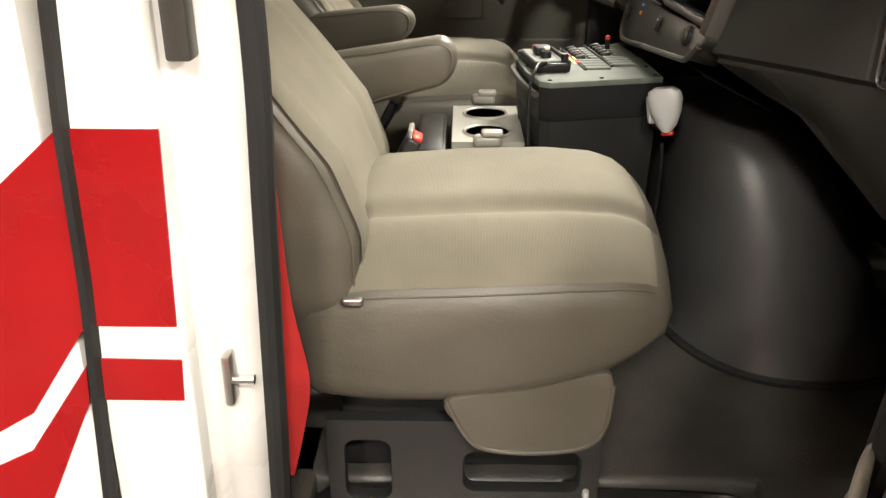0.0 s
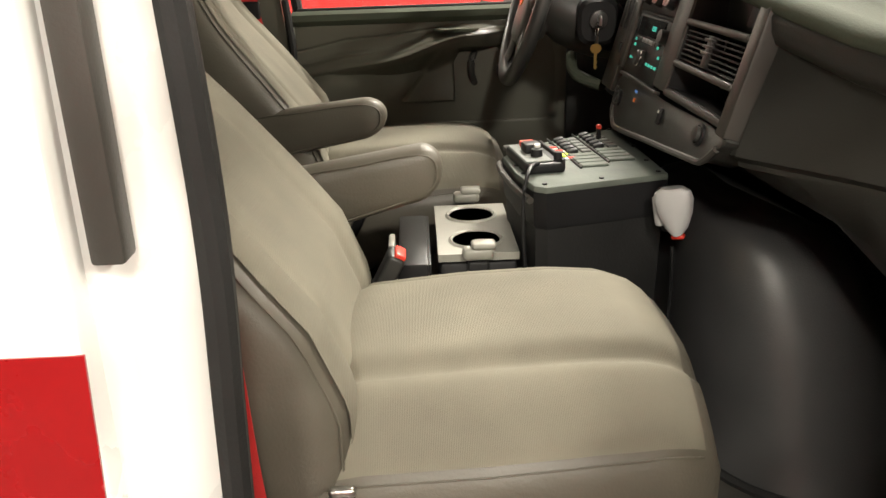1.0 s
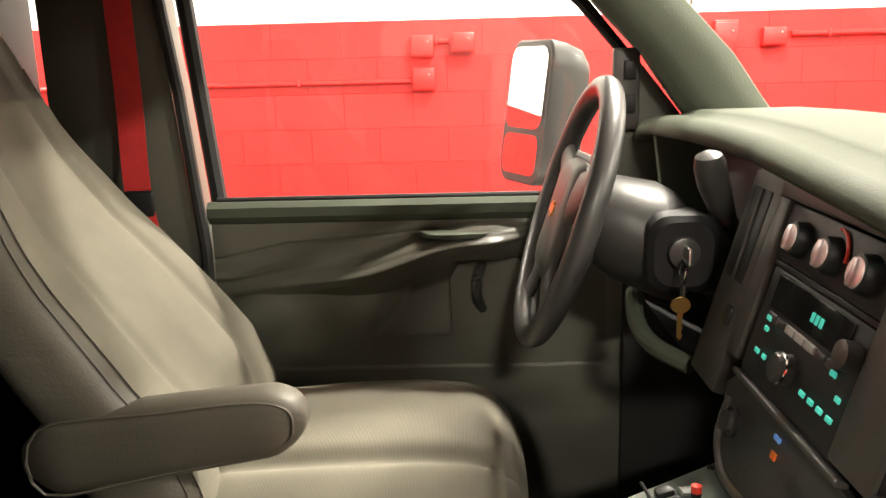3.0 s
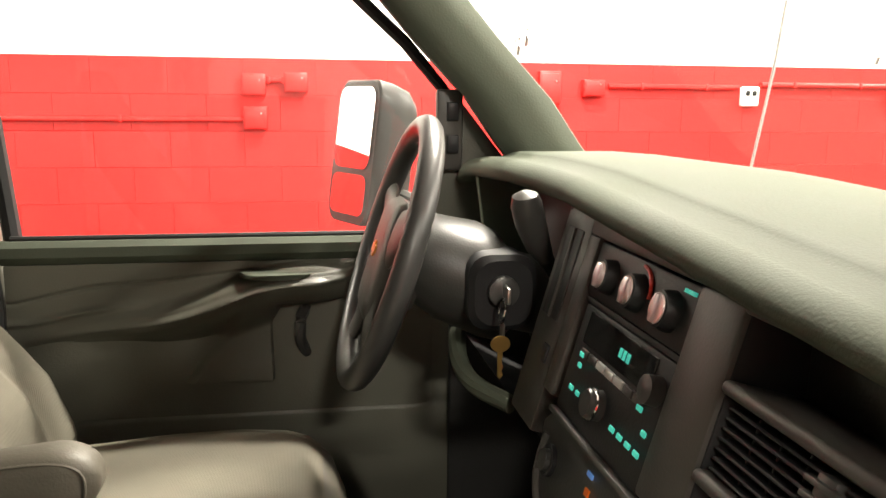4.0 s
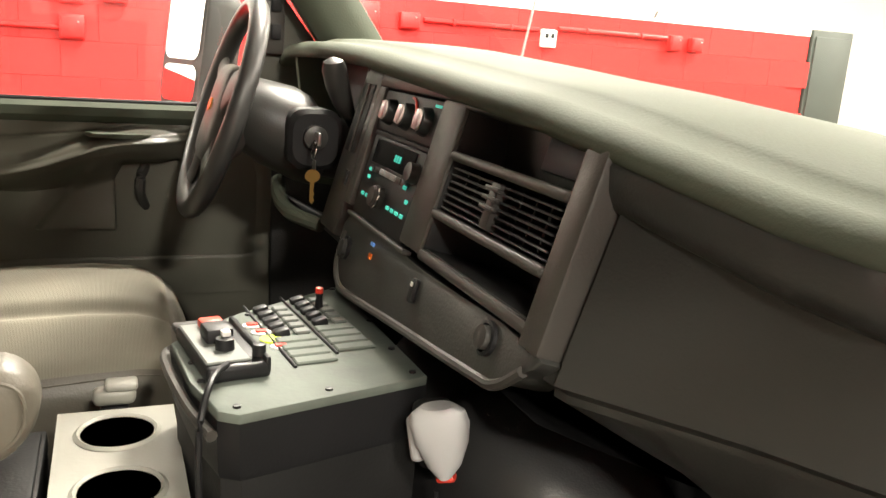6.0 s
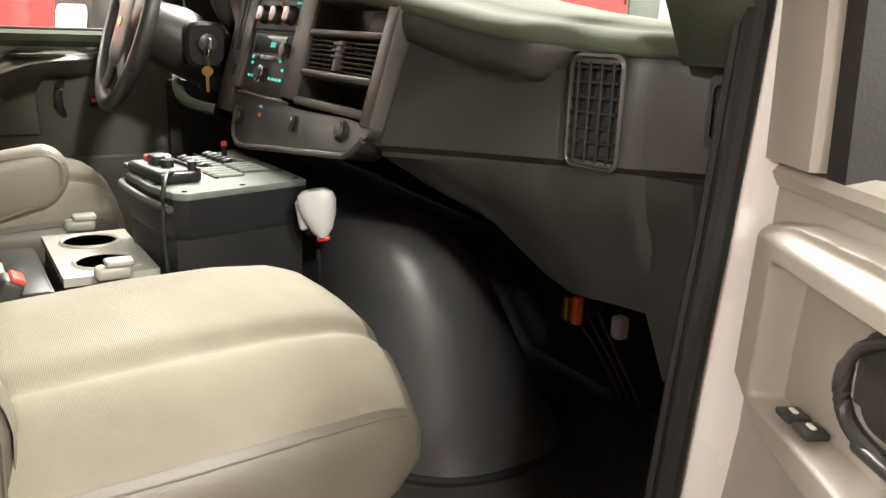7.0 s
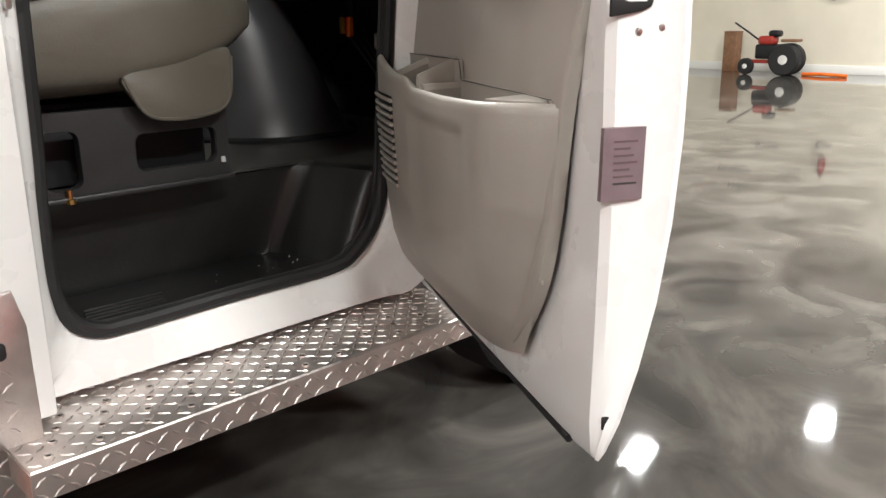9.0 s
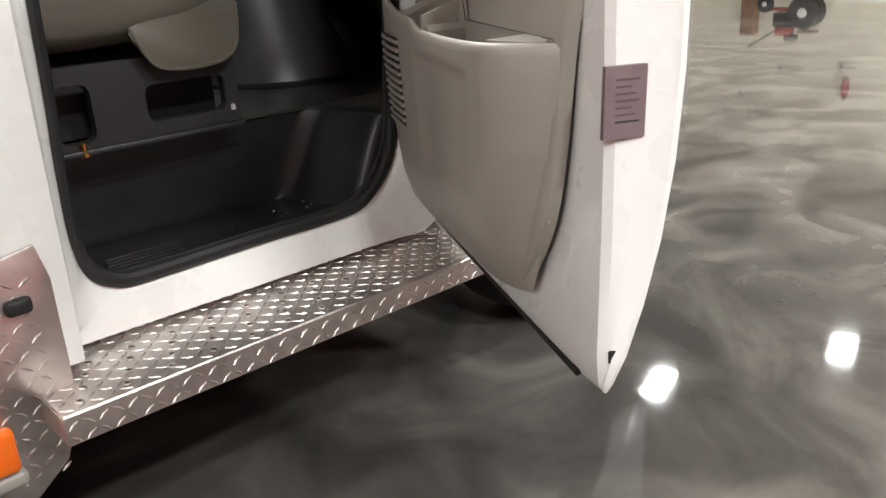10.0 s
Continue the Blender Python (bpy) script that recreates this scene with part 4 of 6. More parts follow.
for x, y in ((0.345, 1.965), (0.42, 2.035), (0.50, 2.09), (0.575, 2.145), (0.59, 1.98), (0.585, 1.86), (0.585, 1.775), (0.47, 1.745), (0.36, 1.72), (0.325, 1.86), (0.33, 1.80)):
    part("panel_screw", lathe([(0.005, 0), (0.0045, 0.0025), (0.001, 0.003)], Matrix.Translation((x, y, 1.345)), 8), BLACK_PLASTIC, console)
# two columns of rocker switches, then blank plates
PX, PY = Vector((0.105, -0.995)), Vector((0.995, 0.105))


def on_panel(a, b, z=1.345):
    """a metres along the column, b metres across it, from the first switch."""
    p = Vector((0.452, 2.055)) + PX * a + PY * b
    return (p.x, p.y, z)


for col in range(2):
    off = 0.066 * col
    for k in range(10):
        if k < 5:
            c = on_panel(0.026 * k - 0.03 * col + 0.01, off)
            m = Matrix.Translation(c) @ pose(0, 0, 0, 0, 0, 6)
            rk = part("rocker_switch", box((-0.012, 0, 0.006), (0.022, 0.018, 0.014), 0.004, 2, m @ pose(0, 0, 0, 0, -12, 0)), BLACK_PLASTIC, console)
            part("switch_label", box((0.016, 0, 0.003), (0.022, 0.019, 0.006), 0.002, 1, m), KEY_GREY, rk)
        else:
            c = on_panel(0.026 * k - 0.03 * col + 0.01, off)
            if k < 9:
                m = Matrix.Translation(c) @ pose(0, 0, 0, 0, 0, 6)
                part("blank_plate", box((0, 0, 0.002), (0.056, 0.022, 0.005), 0.002, 1, m), PANEL_GREEN, console)
    a0, a1 = on_panel(-0.02 - 0.03 * col, off - 0.031, 1.3465), on_panel(0.235 - 0.03 * col, off - 0.031, 1.3465)
    part("column_strip", tube([a0, a1], 0.0022, 6), BLACK_PLASTIC, console)
stick = (0.527, 2.039, 1.345)
jo = part("toggle", lathe([(0.007, 0), (0.006, 0.01), (0.005, 0.022), (0.006, 0.026), (0.005, 0.030), (0.001, 0.032)], Matrix.Translation(stick), 10), BLACK_PLASTIC, console)
part("toggle_tip", lathe([(0.006, 0), (0.006, 0.008), (0.001, 0.010)], Matrix.Translation((stick[0], stick[1], stick[2] + 0.028)), 10), BUTTON_RED, jo)
for k, mt in enumerate((BUTTON_RED, BUTTON_RED, LABEL_YELLOW, BUTTON_RED)):
    c = (0.418 + 0.008 * k, 1.985 - 0.030 * k, 1.345)
    if mt is LABEL_YELLOW:
        part("tag", lathe([(0.015, 0), (0.015, 0.002), (0.001, 0.0025)], Matrix.Translation(c), 16), mt, console, "round lime-yellow sticker")
    else:
        ind = part("indicator_label", lathe([(0.014, 0), (0.014, 0.002), (0.001, 0.0025)], Matrix.Translation(c) @ Matrix.Diagonal((1, 0.75, 1, 1)), 16), LABEL_WHITE, console)
        part("indicator", box((c[0], c[1], c[2] + 0.003), (0.016, 0.010, 0.003), 0.001, 1), BUTTON_RED, ind)
mic = thing("control_handset", (0.365, 1.87, 1.345), "dark control unit with red and white buttons on the console", "control unit")
mm = Matrix.Translation((0.362, 1.872, 1.345)) @ pose(0, 0, 0, 0, 0, 8)
part("tray", box((0, 0, 0.010), (0.078, 0.165, 0.02), 0.006, 3, mm), BLACK_PLASTIC, mic)
part("face", box((-0.010, 0, 0.0215), (0.054, 0.145, 0.004), 0.002, 1, mm), KEY_GREY, mic)
part("red_rocker", box((0.0, 0.052, 0.028), (0.030, 0.026, 0.014), 0.004, 2, mm), BUTTON_RED, mic)
part("black_block", box((-0.004, 0.008, 0.032), (0.034, 0.038, 0.020), 0.004, 2, mm), BLACK_PLASTIC, mic)
part("knob", lathe([(0.012, 0), (0.011, 0.014), (0.001, 0.016)], mm @ Matrix.Translation((-0.004, -0.030, 0.023)), 14), BLACK_PLASTIC, mic)
part("white_cap", box((-0.002, -0.026, 0.042), (0.012, 0.012, 0.008), 0.003, 2, mm), LABEL_WHITE, mic)
part("black_knob", lathe([(0.009, 0), (0.008, 0.014), (0.001, 0.015)], mm @ Matrix.Translation((0.03, -0.06, 0.022)), 12), BLACK_PLASTIC, mic)
part("raised_edge", box((0.035, 0, 0.016), (0.008, 0.165, 0.022), 0.004, 2, mm), BLACK_PLASTIC, mic)
part("side_block", box((-0.012, 0.105, 0.008), (0.05, 0.022, 0.012), 0.004, 2, mm), HANDLE_DARK, mic)
part("cable", tube(smooth_path([(0.36, 1.80, 1.365), (0.335, 1.74, 1.37), (0.318, 1.700, 1.33), (0.318, 1.695, 1.24), (0.325, 1.69, 1.14), (0.33, 1.70, 1.05)], 6), 0.004, 8), BLACK_PLASTIC, mic)
spot = thing("hand_lamp", (0.6, 1.69, 1.2), "grey hand lamp clipped to the console side", "hand lamp")
ml = Matrix.Translation((0.600, 1.700, 1.300)) @ pose(0, 0, 0, 0, -10, -28) @ Matrix.Diagonal((0.95, 0.95, 0.72, 1))
part("body", loft([[ml @ Vector((w * math.cos(2 * math.pi * j / 20), -0.020 + 0.016 * math.sin(2 * math.pi * j / 20), z)) for j in range(20)] for z, w in ((-0.068, 0.010), (-0.05, 0.022), (-0.01, 0.034), (0.025, 0.038), (0.045, 0.034), (0.055, 0.022))]), LIGHT_GREY, spot)
part("grip", box((-0.034, -0.006, -0.008), (0.02, 0.022, 0.082), 0.009, 3, ml), LIGHT_GREY, spot)
part("back_shell", box((-0.012, 0.008, -0.01), (0.05, 0.03, 0.12), 0.012, 3, ml), BLACK_PLASTIC, spot)
part("red_tip", box((0.0, -0.016, -0.075), (0.026, 0.02, 0.012), 0.005, 2, ml), BUTTON_RED, spot)
part("cord", tube(smooth_path([(0.597, 1.70, 1.22), (0.60, 1.70, 1.15), (0.60, 1.71, 1.05), (0.60, 1.73, 0.95)], 5), 0.004, 8), BLACK_PLASTIC, spot)

# cup holder between the seats
cups = thing("cup_holder", (0.23, 1.89, 0.95), "pale grey twin cup holder on a black box", "cup holder")


def ring_plate(cx, cy, r, w, d, z):
    """A square plate with a round hole."""
    out = []
    for j in range(32):
        a = 2 * math.pi * j / 32
        c, s = math.cos(a), math.sin(a)
        k = min(w / 2 / max(abs(c), 1e-6), d / 2 / max(abs(s), 1e-6))
        out.append((Vector((cx + r * c, cy + r * s, z)), Vector((cx + k * c, cy + k * s, z))))
    return out


for cyy in (1.967, 1.812):
    rp = ring_plate(0.238, cyy, 0.048, 0.155, 0.155, 1.21)
    part("deck", loft([[p for p, q in rp], [q for p, q in rp], [q - Vector((0, 0, 0.015)) for p, q in rp]], cap=False), PALE_PLASTIC, cups)
    rim = part("cup_rim", lathe([(0.047, -0.01), (0.047, 0.002), (0.051, 0.005), (0.056, 0.001)], Matrix.Translation((0.238, cyy, 1.21)), 32), PALE_PLASTIC, cups)
    part("well", lathe([(0.048, 0.001), (0.044, -0.09), (0.001, -0.09)], Matrix.Translation((0.238, cyy, 1.21)), 28), BLACK_PLASTIC, rim)
    part("gasket", lathe([(0.0455, -0.012), (0.0475, -0.002), (0.0475, -0.012)], Matrix.Translation((0.238, cyy, 1.21)), 28), BLACK_RUBBER, rim)
# Box under the decks, with the shade around it put into its colour.
part("box", box((0.238, 1.89, 1.05), (0.15, 0.30, 0.28), 0.01), SHADE_BLACK, cups)
part("side_tray", box((0.137, 1.89, 1.12), (0.02, 0.30, 0.14), 0.004), BLACK_PLASTIC, cups)
part("dark_bin", box((0.112, 1.88, 1.11), (0.06, 0.30, 0.17), 0.006), BLACK_PLASTIC, cups)
part("black_flange", box((0.30, 1.76, 1.14), (0.10, 0.10, 0.02), 0.006), BLACK_PLASTIC, cups)
for y, z, nm in ((2.075, 1.215, "clip"), (1.715, 1.215, "clip")):
    cl = thing("lidded_clip", (0.235, y, z), "pale grey hinged plastic clip beside the cup holder", "clip", "cup holder clips")
    part("body", box((0.235, y, z + 0.004), (0.06, 0.03, 0.026), 0.010, 3), PALE_PLASTIC, cl)
    part("flap", box((0.245, y, z + 0.020), (0.045, 0.034, 0.012), 0.005, 3, None), PALE_PLASTIC, cl)
    part("foot", box((0.235, y, z - 0.06), (0.04, 0.026, 0.10), 0.006), BLACK_PLASTIC, cl)
frame_ = thing("seat_mount", (0.06, 1.80, 0.76), "pale metal seat mount between the seats", "mount")
part("upright", box((0.072, 1.78, 1.0), (0.012, 0.07, 0.46), 0.004), PALE_PLASTIC, frame_)
part("cable_loop", tube(smooth_path([(0.02, 1.73, 1.16), (0.0, 1.78, 1.17), (0.01, 1.82, 1.12), (0.04, 1.80, 1.0)], 5), 0.014, 8), BLACK_PLASTIC, frame_)


# ---- dashboard ----
dash = thing("dashboard", (0.9, 1.87, 1.2), "charcoal dashboard with a sage grey top", "dashboard")
FACE = [(0.93, 0.905), (0.98, 0.878), (1.05, 0.832), (1.085, 0.802), (1.10, 0.786), (1.115, 0.780), (1.16, 0.768), (1.25, 0.740), (1.40, 0.698), (1.48, 0.676), (1.50, 0.674), (1.52, 0.710), (1.70, 0.705), (2.24, 0.70), (2.28, 0.80), (2.62, 0.80), (2.66, 0.72), (2.78, 0.74)]
LIP = [(0.93, 1.628), (1.02, 1.640), (1.15, 1.640), (1.32, 1.658), (1.56, 1.698), (1.66, 1.706), (1.80, 1.714), (1.95, 1.724), (2.20, 1.738), (2.35, 1.745), (2.50, 1.748), (2.65, 1.745), (2.72, 1.738), (2.78, 1.718)]
ys = [0.93, 0.955, 0.98, 1.0, 1.02, 1.05, 1.07, 1.085, 1.10, 1.115, 1.13, 1.16, 1.175, 1.19, 1.205, 1.22, 1.235, 1.25, 1.32, 1.40, 1.44, 1.48, 1.50, 1.52, 1.62, 1.66, 1.70, 1.8, 1.95, 2.1, 2.24, 2.26, 2.28, 2.4, 2.5, 2.62, 2.64, 2.66, 2.72, 2.78]


def lean(y, z):
    """The lower face comes forward towards the centre stack."""
    return lerp([(1.18, 0.0), (1.32, 0.018), (1.48, 0.060), (1.50, 0.060), (1.52, 0.0)], y) * max(0.0, min(1.0, (1.64 - z) / 0.19))


def dash_section(y):
    f, top = lerp(FACE, y), lerp(LIP, y)
    k = lean(y, 1.45)
    low = lerp([(0.93, 1.455), (1.2, 1.45), (1.62, 1.43), (1.70, 1.40), (2.78, 1.40)], y)
    r = lerp([(1.28, 0.0), (1.46, 1.0), (1.66, 1.0), (1.74, 0.4)], y)
    return [(1.36, 1.16 + 0.06 * r), (f + 0.30, 1.165 + 0.07 * r), (f + 0.10 - k * 0.3 + 0.10 * r, 1.235 + 0.06 * r), (f + 0.035 - k * 0.8 + 0.055 * r, low - 0.10 + 0.035 * r), (f + 0.012 - k, low - 0.008), (f + 0.012 - k, low), (f - 0.002 - k, low + 0.010), (f - lean(y, 1.52), 1.52), (f + 0.004, top - 0.055), (f + 0.010, top - 0.03), (f + 0.03, top - 0.012), (f + 0.07, top - 0.006), (f + 0.2, top - 0.010), (1.12, top - 0.04), (1.34, top - 0.11)]


b = loft([[Vector((x, y, z)) for x, z in dash_section(y)] for y in ys])
body = part("body", b, DASH_DARK, dash)
PAD_EDGE = [(0.93, 0.905), (0.98, 0.878), (1.05, 0.834), (1.085, 0.804), (1.10, 0.788), (1.115, 0.781), (1.16, 0.766), (1.19, 0.757), (1.205, 0.745), (1.235, 0.708), (1.25, 0.700), (1.32, 0.682), (1.44, 0.658), (1.50, 0.648), (1.66, 0.642), (2.0, 0.641), (2.24, 0.645), (2.30, 0.648), (2.4, 0.637), (2.5, 0.623), (2.62, 0.604), (2.72, 0.597), (2.78, 0.60)]
top_rows = []
for y in ys:
    f, top = lerp(FACE, y), lerp(LIP, y)
    e = lerp(PAD_EDGE, y)
    top_rows.append([Vector((x, y, z)) for x, z in ((1.34, top - 0.09), (1.12, top - 0.022), (e + 0.25, top + 0.008), (e + 0.088, top + 0.008), (e + 0.078, top + 0.004), (e + 0.070, top - 0.001), (e + 0.03, top - 0.001), (e + 0.010, top - 0.006), (e, top - 0.016), (e - 0.003, top - 0.026), (e + 0.005, top - 0.035), (e + 0.06, top - 0.030), (e + 0.25, top - 0.018), (1.12, top - 0.045))])
part("top_pad", loft(top_rows), DASH_TOP, dash, "sage grey padded dash top", 85)
part("defrost_grille", box((1.0, 1.5, 1.648), (0.05, 0.34, 0.010), 0.004), TRIM_GREY, dash)
shelf = []
for y in [1.165 + 0.325 * k / 26 for k in range(27)]:
    f, top, e = lerp(FACE, y), lerp(LIP, y), lerp(PAD_EDGE, y)
    d = 0.050 * ease((y - 1.185) / 0.045)
    shelf.append([Vector((x, y, z)) for x, z in ((e + 0.004, top - 0.026), (e - 0.002, top - 0.034), (e, top - 0.034 - d * 0.45), (e + 0.008, top - 0.034 - d * 0.8), (e + 0.026, top - 0.034 - d), (f + 0.02, top - 0.036 - d * 0.8), (f + 0.02, top - 0.026))])
part("shelf_lip", loft(shelf), DASH_DARK, dash, "charcoal padded lip above the glove box", 60)
# glove box lid and its shut line
lid = []
for y in [1.205 + 0.272 * k / 12 for k in range(13)]:
    f, top = lerp(FACE, y), lerp(LIP, y)
    lid.append([Vector((f - 0.007 - lean(y, z), y, z)) for z in (lerp([(1.185, 1.462), (1.62, 1.442)], y), 1.52, 1.57, top - 0.062)] + [Vector((f + 0.02, y, top - 0.062)), Vector((f + 0.02 - lean(y, 1.462), y, 1.462))])
part("glove_box_lid", loft(lid), DASH_DARK, dash)
# upright outlet near the door
VO = Matrix.Translation((0.772, 1.155, 1.53)) @ pose(0, 0, 0, 0, 0, 16)
vent = part("side_vent", loft([[VO @ Vector((x, a, c)) for a, c in rounded(-0.043 * s, 0.043 * s, -0.078 * t, 0.078 * t, 0.016)] for x, s, t in ((0.0, 1.0, 1.0), (-0.008, 1.0, 1.0), (-0.012, 0.92, 0.95), (-0.006, 0.86, 0.91), (0.02, 0.84, 0.9))], cap=False), DASH_BEZEL, dash)
# Near-black sheet paints the dark inside the outlet.
part("vent_throat", box((0.012, 0, 0), (0.01, 0.078, 0.146), 0.004, 1, VO), SHADE_BLACK, vent)
for k in range(7):
    part("vane", box((-0.004, 0, -0.060 + 0.020 * k), (0.012, 0.072, 0.0045), 0.001, 1, VO @ pose(0, 0, 0)), BLACK_PLASTIC, vent)
for k in range(4):
    part("cross_vane", box((-0.006, -0.027 + 0.018 * k, 0), (0.012, 0.004, 0.136), 0.001, 1, VO), BLACK_PLASTIC, vent)
for z in (-0.068, 0.068):
    part("roller", box((-0.007, 0, z), (0.008, 0.07, 0.008), 0.003, 2, VO), HANDLE_DARK, vent)
SO = Matrix.Translation((0.842, 1.0, 1.545)) @ pose(0, 0, 0, 0, 0, 42)
slot = part("demist_slot", loft([[SO @ Vector((x, a, c)) for a, c in rounded(-0.022 * s, 0.022 * s, -0.045 * s, 0.045 * s, 0.008)] for x, s in ((0.006, 1.0), (-0.006, 1.0), (-0.006, 0.75), (0.01, 0.7))], cap=False), DASH_DARK, dash)
# The slot's inner dark is painted the same way.
part("slot_throat", box((0.004, 0, 0), (0.006, 0.03, 0.064), 0.002, 1, SO), SHADE_BLACK, slot)
# lower corner panel
part("corner_panel", loft([[Vector((x, y, z)) for x, y in ((a, 1.12), (a + 0.02, 1.02), (a + 0.08, 0.965), (a + 0.2, 0.96), (a + 0.2, 1.12))] for a, z in ((0.802, 1.452), (0.812, 1.40), (0.85, 1.28), (0.92, 1.12))]), DASH_DARK, dash)

# centre stack, on a plane that leans back
SX = Vector((0, -1, 0))
SD = Vector((-0.273, 0, -0.962)).normalized()
SN = Vector((SD.z, 0, -SD.x))
S0 = Vector((0.652, 2.30, 1.68))


def st(p, q, r):
    """p metres towards the passenger, q down the face, r out of it."""
    return S0 + SX * p + SD * q + SN * r


SM = Matrix((SX, SD, SN)).transposed().to_4x4()
SM.translation = S0


def sbox(p0, p1, q0, q1, r0, r1, bev=0.003, seg=2, bm=None):
    return box(((p0 + p1) / 2, (q0 + q1) / 2, (r0 + r1) / 2), (abs(p1 - p0), abs(q1 - q0), abs(r1 - r0)), bev, seg, SM, bm)


face = part("centre_face", sbox(0.02, 0.12, -0.034, 0.26, -0.09, 0.0, 0.006), DASH_BEZEL, dash, "brown-grey centre stack")
for p0, p1, q0, q1 in ((0.118, 0.48, -0.028, 0.0), (0.48, 0.775, 0.0, 0.006), (0.405, 0.485, -0.001, 0.2), (0.118, 0.153, -0.001, 0.2), (0.775, 0.815, 0.014, 0.215), (0.48, 0.80, 0.19, 0.205)):
    part("bezel_bar", sbox(p0, p1, q0, q1, -0.07, 0.001, 0.005), DASH_BEZEL, face)
# driver-side coin slots
# Slots are near-black blocks on the face, their inner shade painted.
for p in (0.052, 0.088):
    part("coin_slot", sbox(p - 0.012, p + 0.012, 0.0, 0.12, -0.002, 0.002, 0.004), SHADE_BLACK, face)
part("slot_edge", sbox(0.068, 0.072, 0.0, 0.12, 0.0, 0.004, 0.001), DASH_BEZEL, face)
part("small_switch", sbox(0.085, 0.105, 0.15, 0.175, 0.0, 0.004, 0.002), BLACK_PLASTIC, face)
# heater controls
hv = part("heater_panel", sbox(0.150, 0.408, 0.002, 0.068, -0.03, -0.004, 0.004), BLACK_PLASTIC, face)
for p in (0.207, 0.284, 0.36):
    m = SM @ Matrix.Translation((p, 0.036, -0.004))
    kn = part("heater_knob", lathe([(0.021, 0), (0.020, 0.006), (0.018, 0.014), (0.0155, 0.015)], m, 24), BLACK_PLASTIC, hv)
    part("knob_face", lathe([(0.0155, 0.0145), (0.0145, 0.0165), (0.001, 0.017)], m, 24), RED_LIT_CHROME, kn)
    part("knob_bar", box((0, 0, 0.018), (0.006, 0.028, 0.006), 0.002, 2, m), RED_LIT_CHROME, kn)
part("hot_mark", tube([SM @ Vector((0.284 + 0.029 * math.cos(radians(a)), 0.036 + 0.029 * math.sin(radians(a)), -0.002)) for a in range(-90, 10, 10)], 0.0022, 6), BUTTON_RED, hv)
for k in range(4):
    part("legend", sbox(0.375 + 0.006 * k, 0.379 + 0.006 * k, 0.009, 0.013, -0.004, -0.002, 0), TEAL_GLOW, hv)
# Groove shade is painted near-black.
part("stack_groove", sbox(0.15, 0.41, 0.0685, 0.075, -0.02, -0.006, 0.001), SHADE_BLACK, face)
# radio
rd = part("radio", sbox(0.165, 0.408, 0.075, 0.205, -0.05, -0.003, 0.004), BLACK_PLASTIC, face)
part("display", sbox(0.192, 0.372, 0.080, 0.118, -0.003, -0.0005, 0.001, 1), SCREEN, rd)
for p in (0.292, 0.302, 0.312):
    part("digit_bar", sbox(p, p + 0.006, 0.094, 0.104, -0.0005, 0.0005, 0), TEAL_GLOW, rd)
for k in range(7):
    part("preset_button", sbox(0.200 + 0.025 * k, 0.222 + 0.025 * k, 0.122, 0.131, -0.003, 0.002, 0.0015), LIGHT_GREY if k in (2, 3, 4) else HANDLE_DARK, rd)
for p, q, w in ((0.202, 0.126, 0.012), (0.365, 0.128, 0.012), (0.200, 0.166, 0.012), (0.222, 0.166, 0.010), (0.325, 0.166, 0.012), (0.345, 0.166, 0.012), (0.365, 0.166, 0.012), (0.385, 0.166, 0.012), (0.205, 0.138, 0.010), (0.388, 0.145, 0.010)):
    part("backlit_key", sbox(p, p + w, q, q + 0.006, 0.0005, 0.003, 0.001, 1), TEAL_GLOW, rd)
mk = SM @ Matrix.Translation((0.279, 0.163, -0.003))
part("volume_knob", lathe([(0.017, 0), (0.016, 0.014), (0.014, 0.017), (0.001, 0.017)], mk, 22), HANDLE_DARK, rd)
part("volume_ring", tube([mk @ Vector((0.0165 * math.cos(2 * math.pi * k / 22), 0.0165 * math.sin(2 * math.pi * k / 22), 0.010)) for k in range(22)], 0.0018, 6, cyclic=True), CHROME, rd)
mk2 = SM @ Matrix.Translation((0.385, 0.108, -0.003))
part("tune_knob", lathe([(0.015, 0), (0.014, 0.014), (0.001, 0.016)], mk2, 20), HANDLE_DARK, rd)
part("radio_foot", sbox(0.165, 0.44, 0.205, 0.212, -0.01, 0.004, 0.002), DASH_BEZEL, face)
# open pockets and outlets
# Back and walls of the bay have its shade painted in.
bay = part("open_bay", sbox(0.48, 0.785, -0.003, 0.20, -0.13, -0.12, 0.002), SHADE_BLACK, face)
for p0, p1, q0, q1, mt in ((0.478, 0.487, 0.0, 0.2, SHADE_BLACK), (0.772, 0.781, 0.0, 0.2, SHADE_BLACK), (0.482, 0.78, -0.001, 0.004, SHADE_BLACK), (0.482, 0.78, 0.188, 0.196, SHADE_BLACK)):
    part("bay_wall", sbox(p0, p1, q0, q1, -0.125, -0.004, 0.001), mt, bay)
part("dark_module", sbox(0.60, 0.765, 0.008, 0.05, -0.115, -0.06, 0.004), MODULE, bay)
for q in (0.066, 0.142):
    part("cross_bar", sbox(0.485, 0.775, q - 0.006, q + 0.006, -0.10, 0.003, 0.005, 3), DASH_BEZEL, bay)
for half in range(2):
    p0 = 0.495 + 0.145 * half
    for k in range(7):
        part("vane", sbox(p0, p0 + 0.125, 0.079 + 0.0085 * k, 0.0815 + 0.0085 * k, -0.022, -0.004, 0.001, 1), BLACK_PLASTIC, bay)
    for k in range(3):
        part("cross_vane", sbox(p0 + 0.03 + 0.032 * k, p0 + 0.033 + 0.032 * k, 0.076, 0.134, -0.030, -0.012, 0.001, 1), BLACK_PLASTIC, bay)
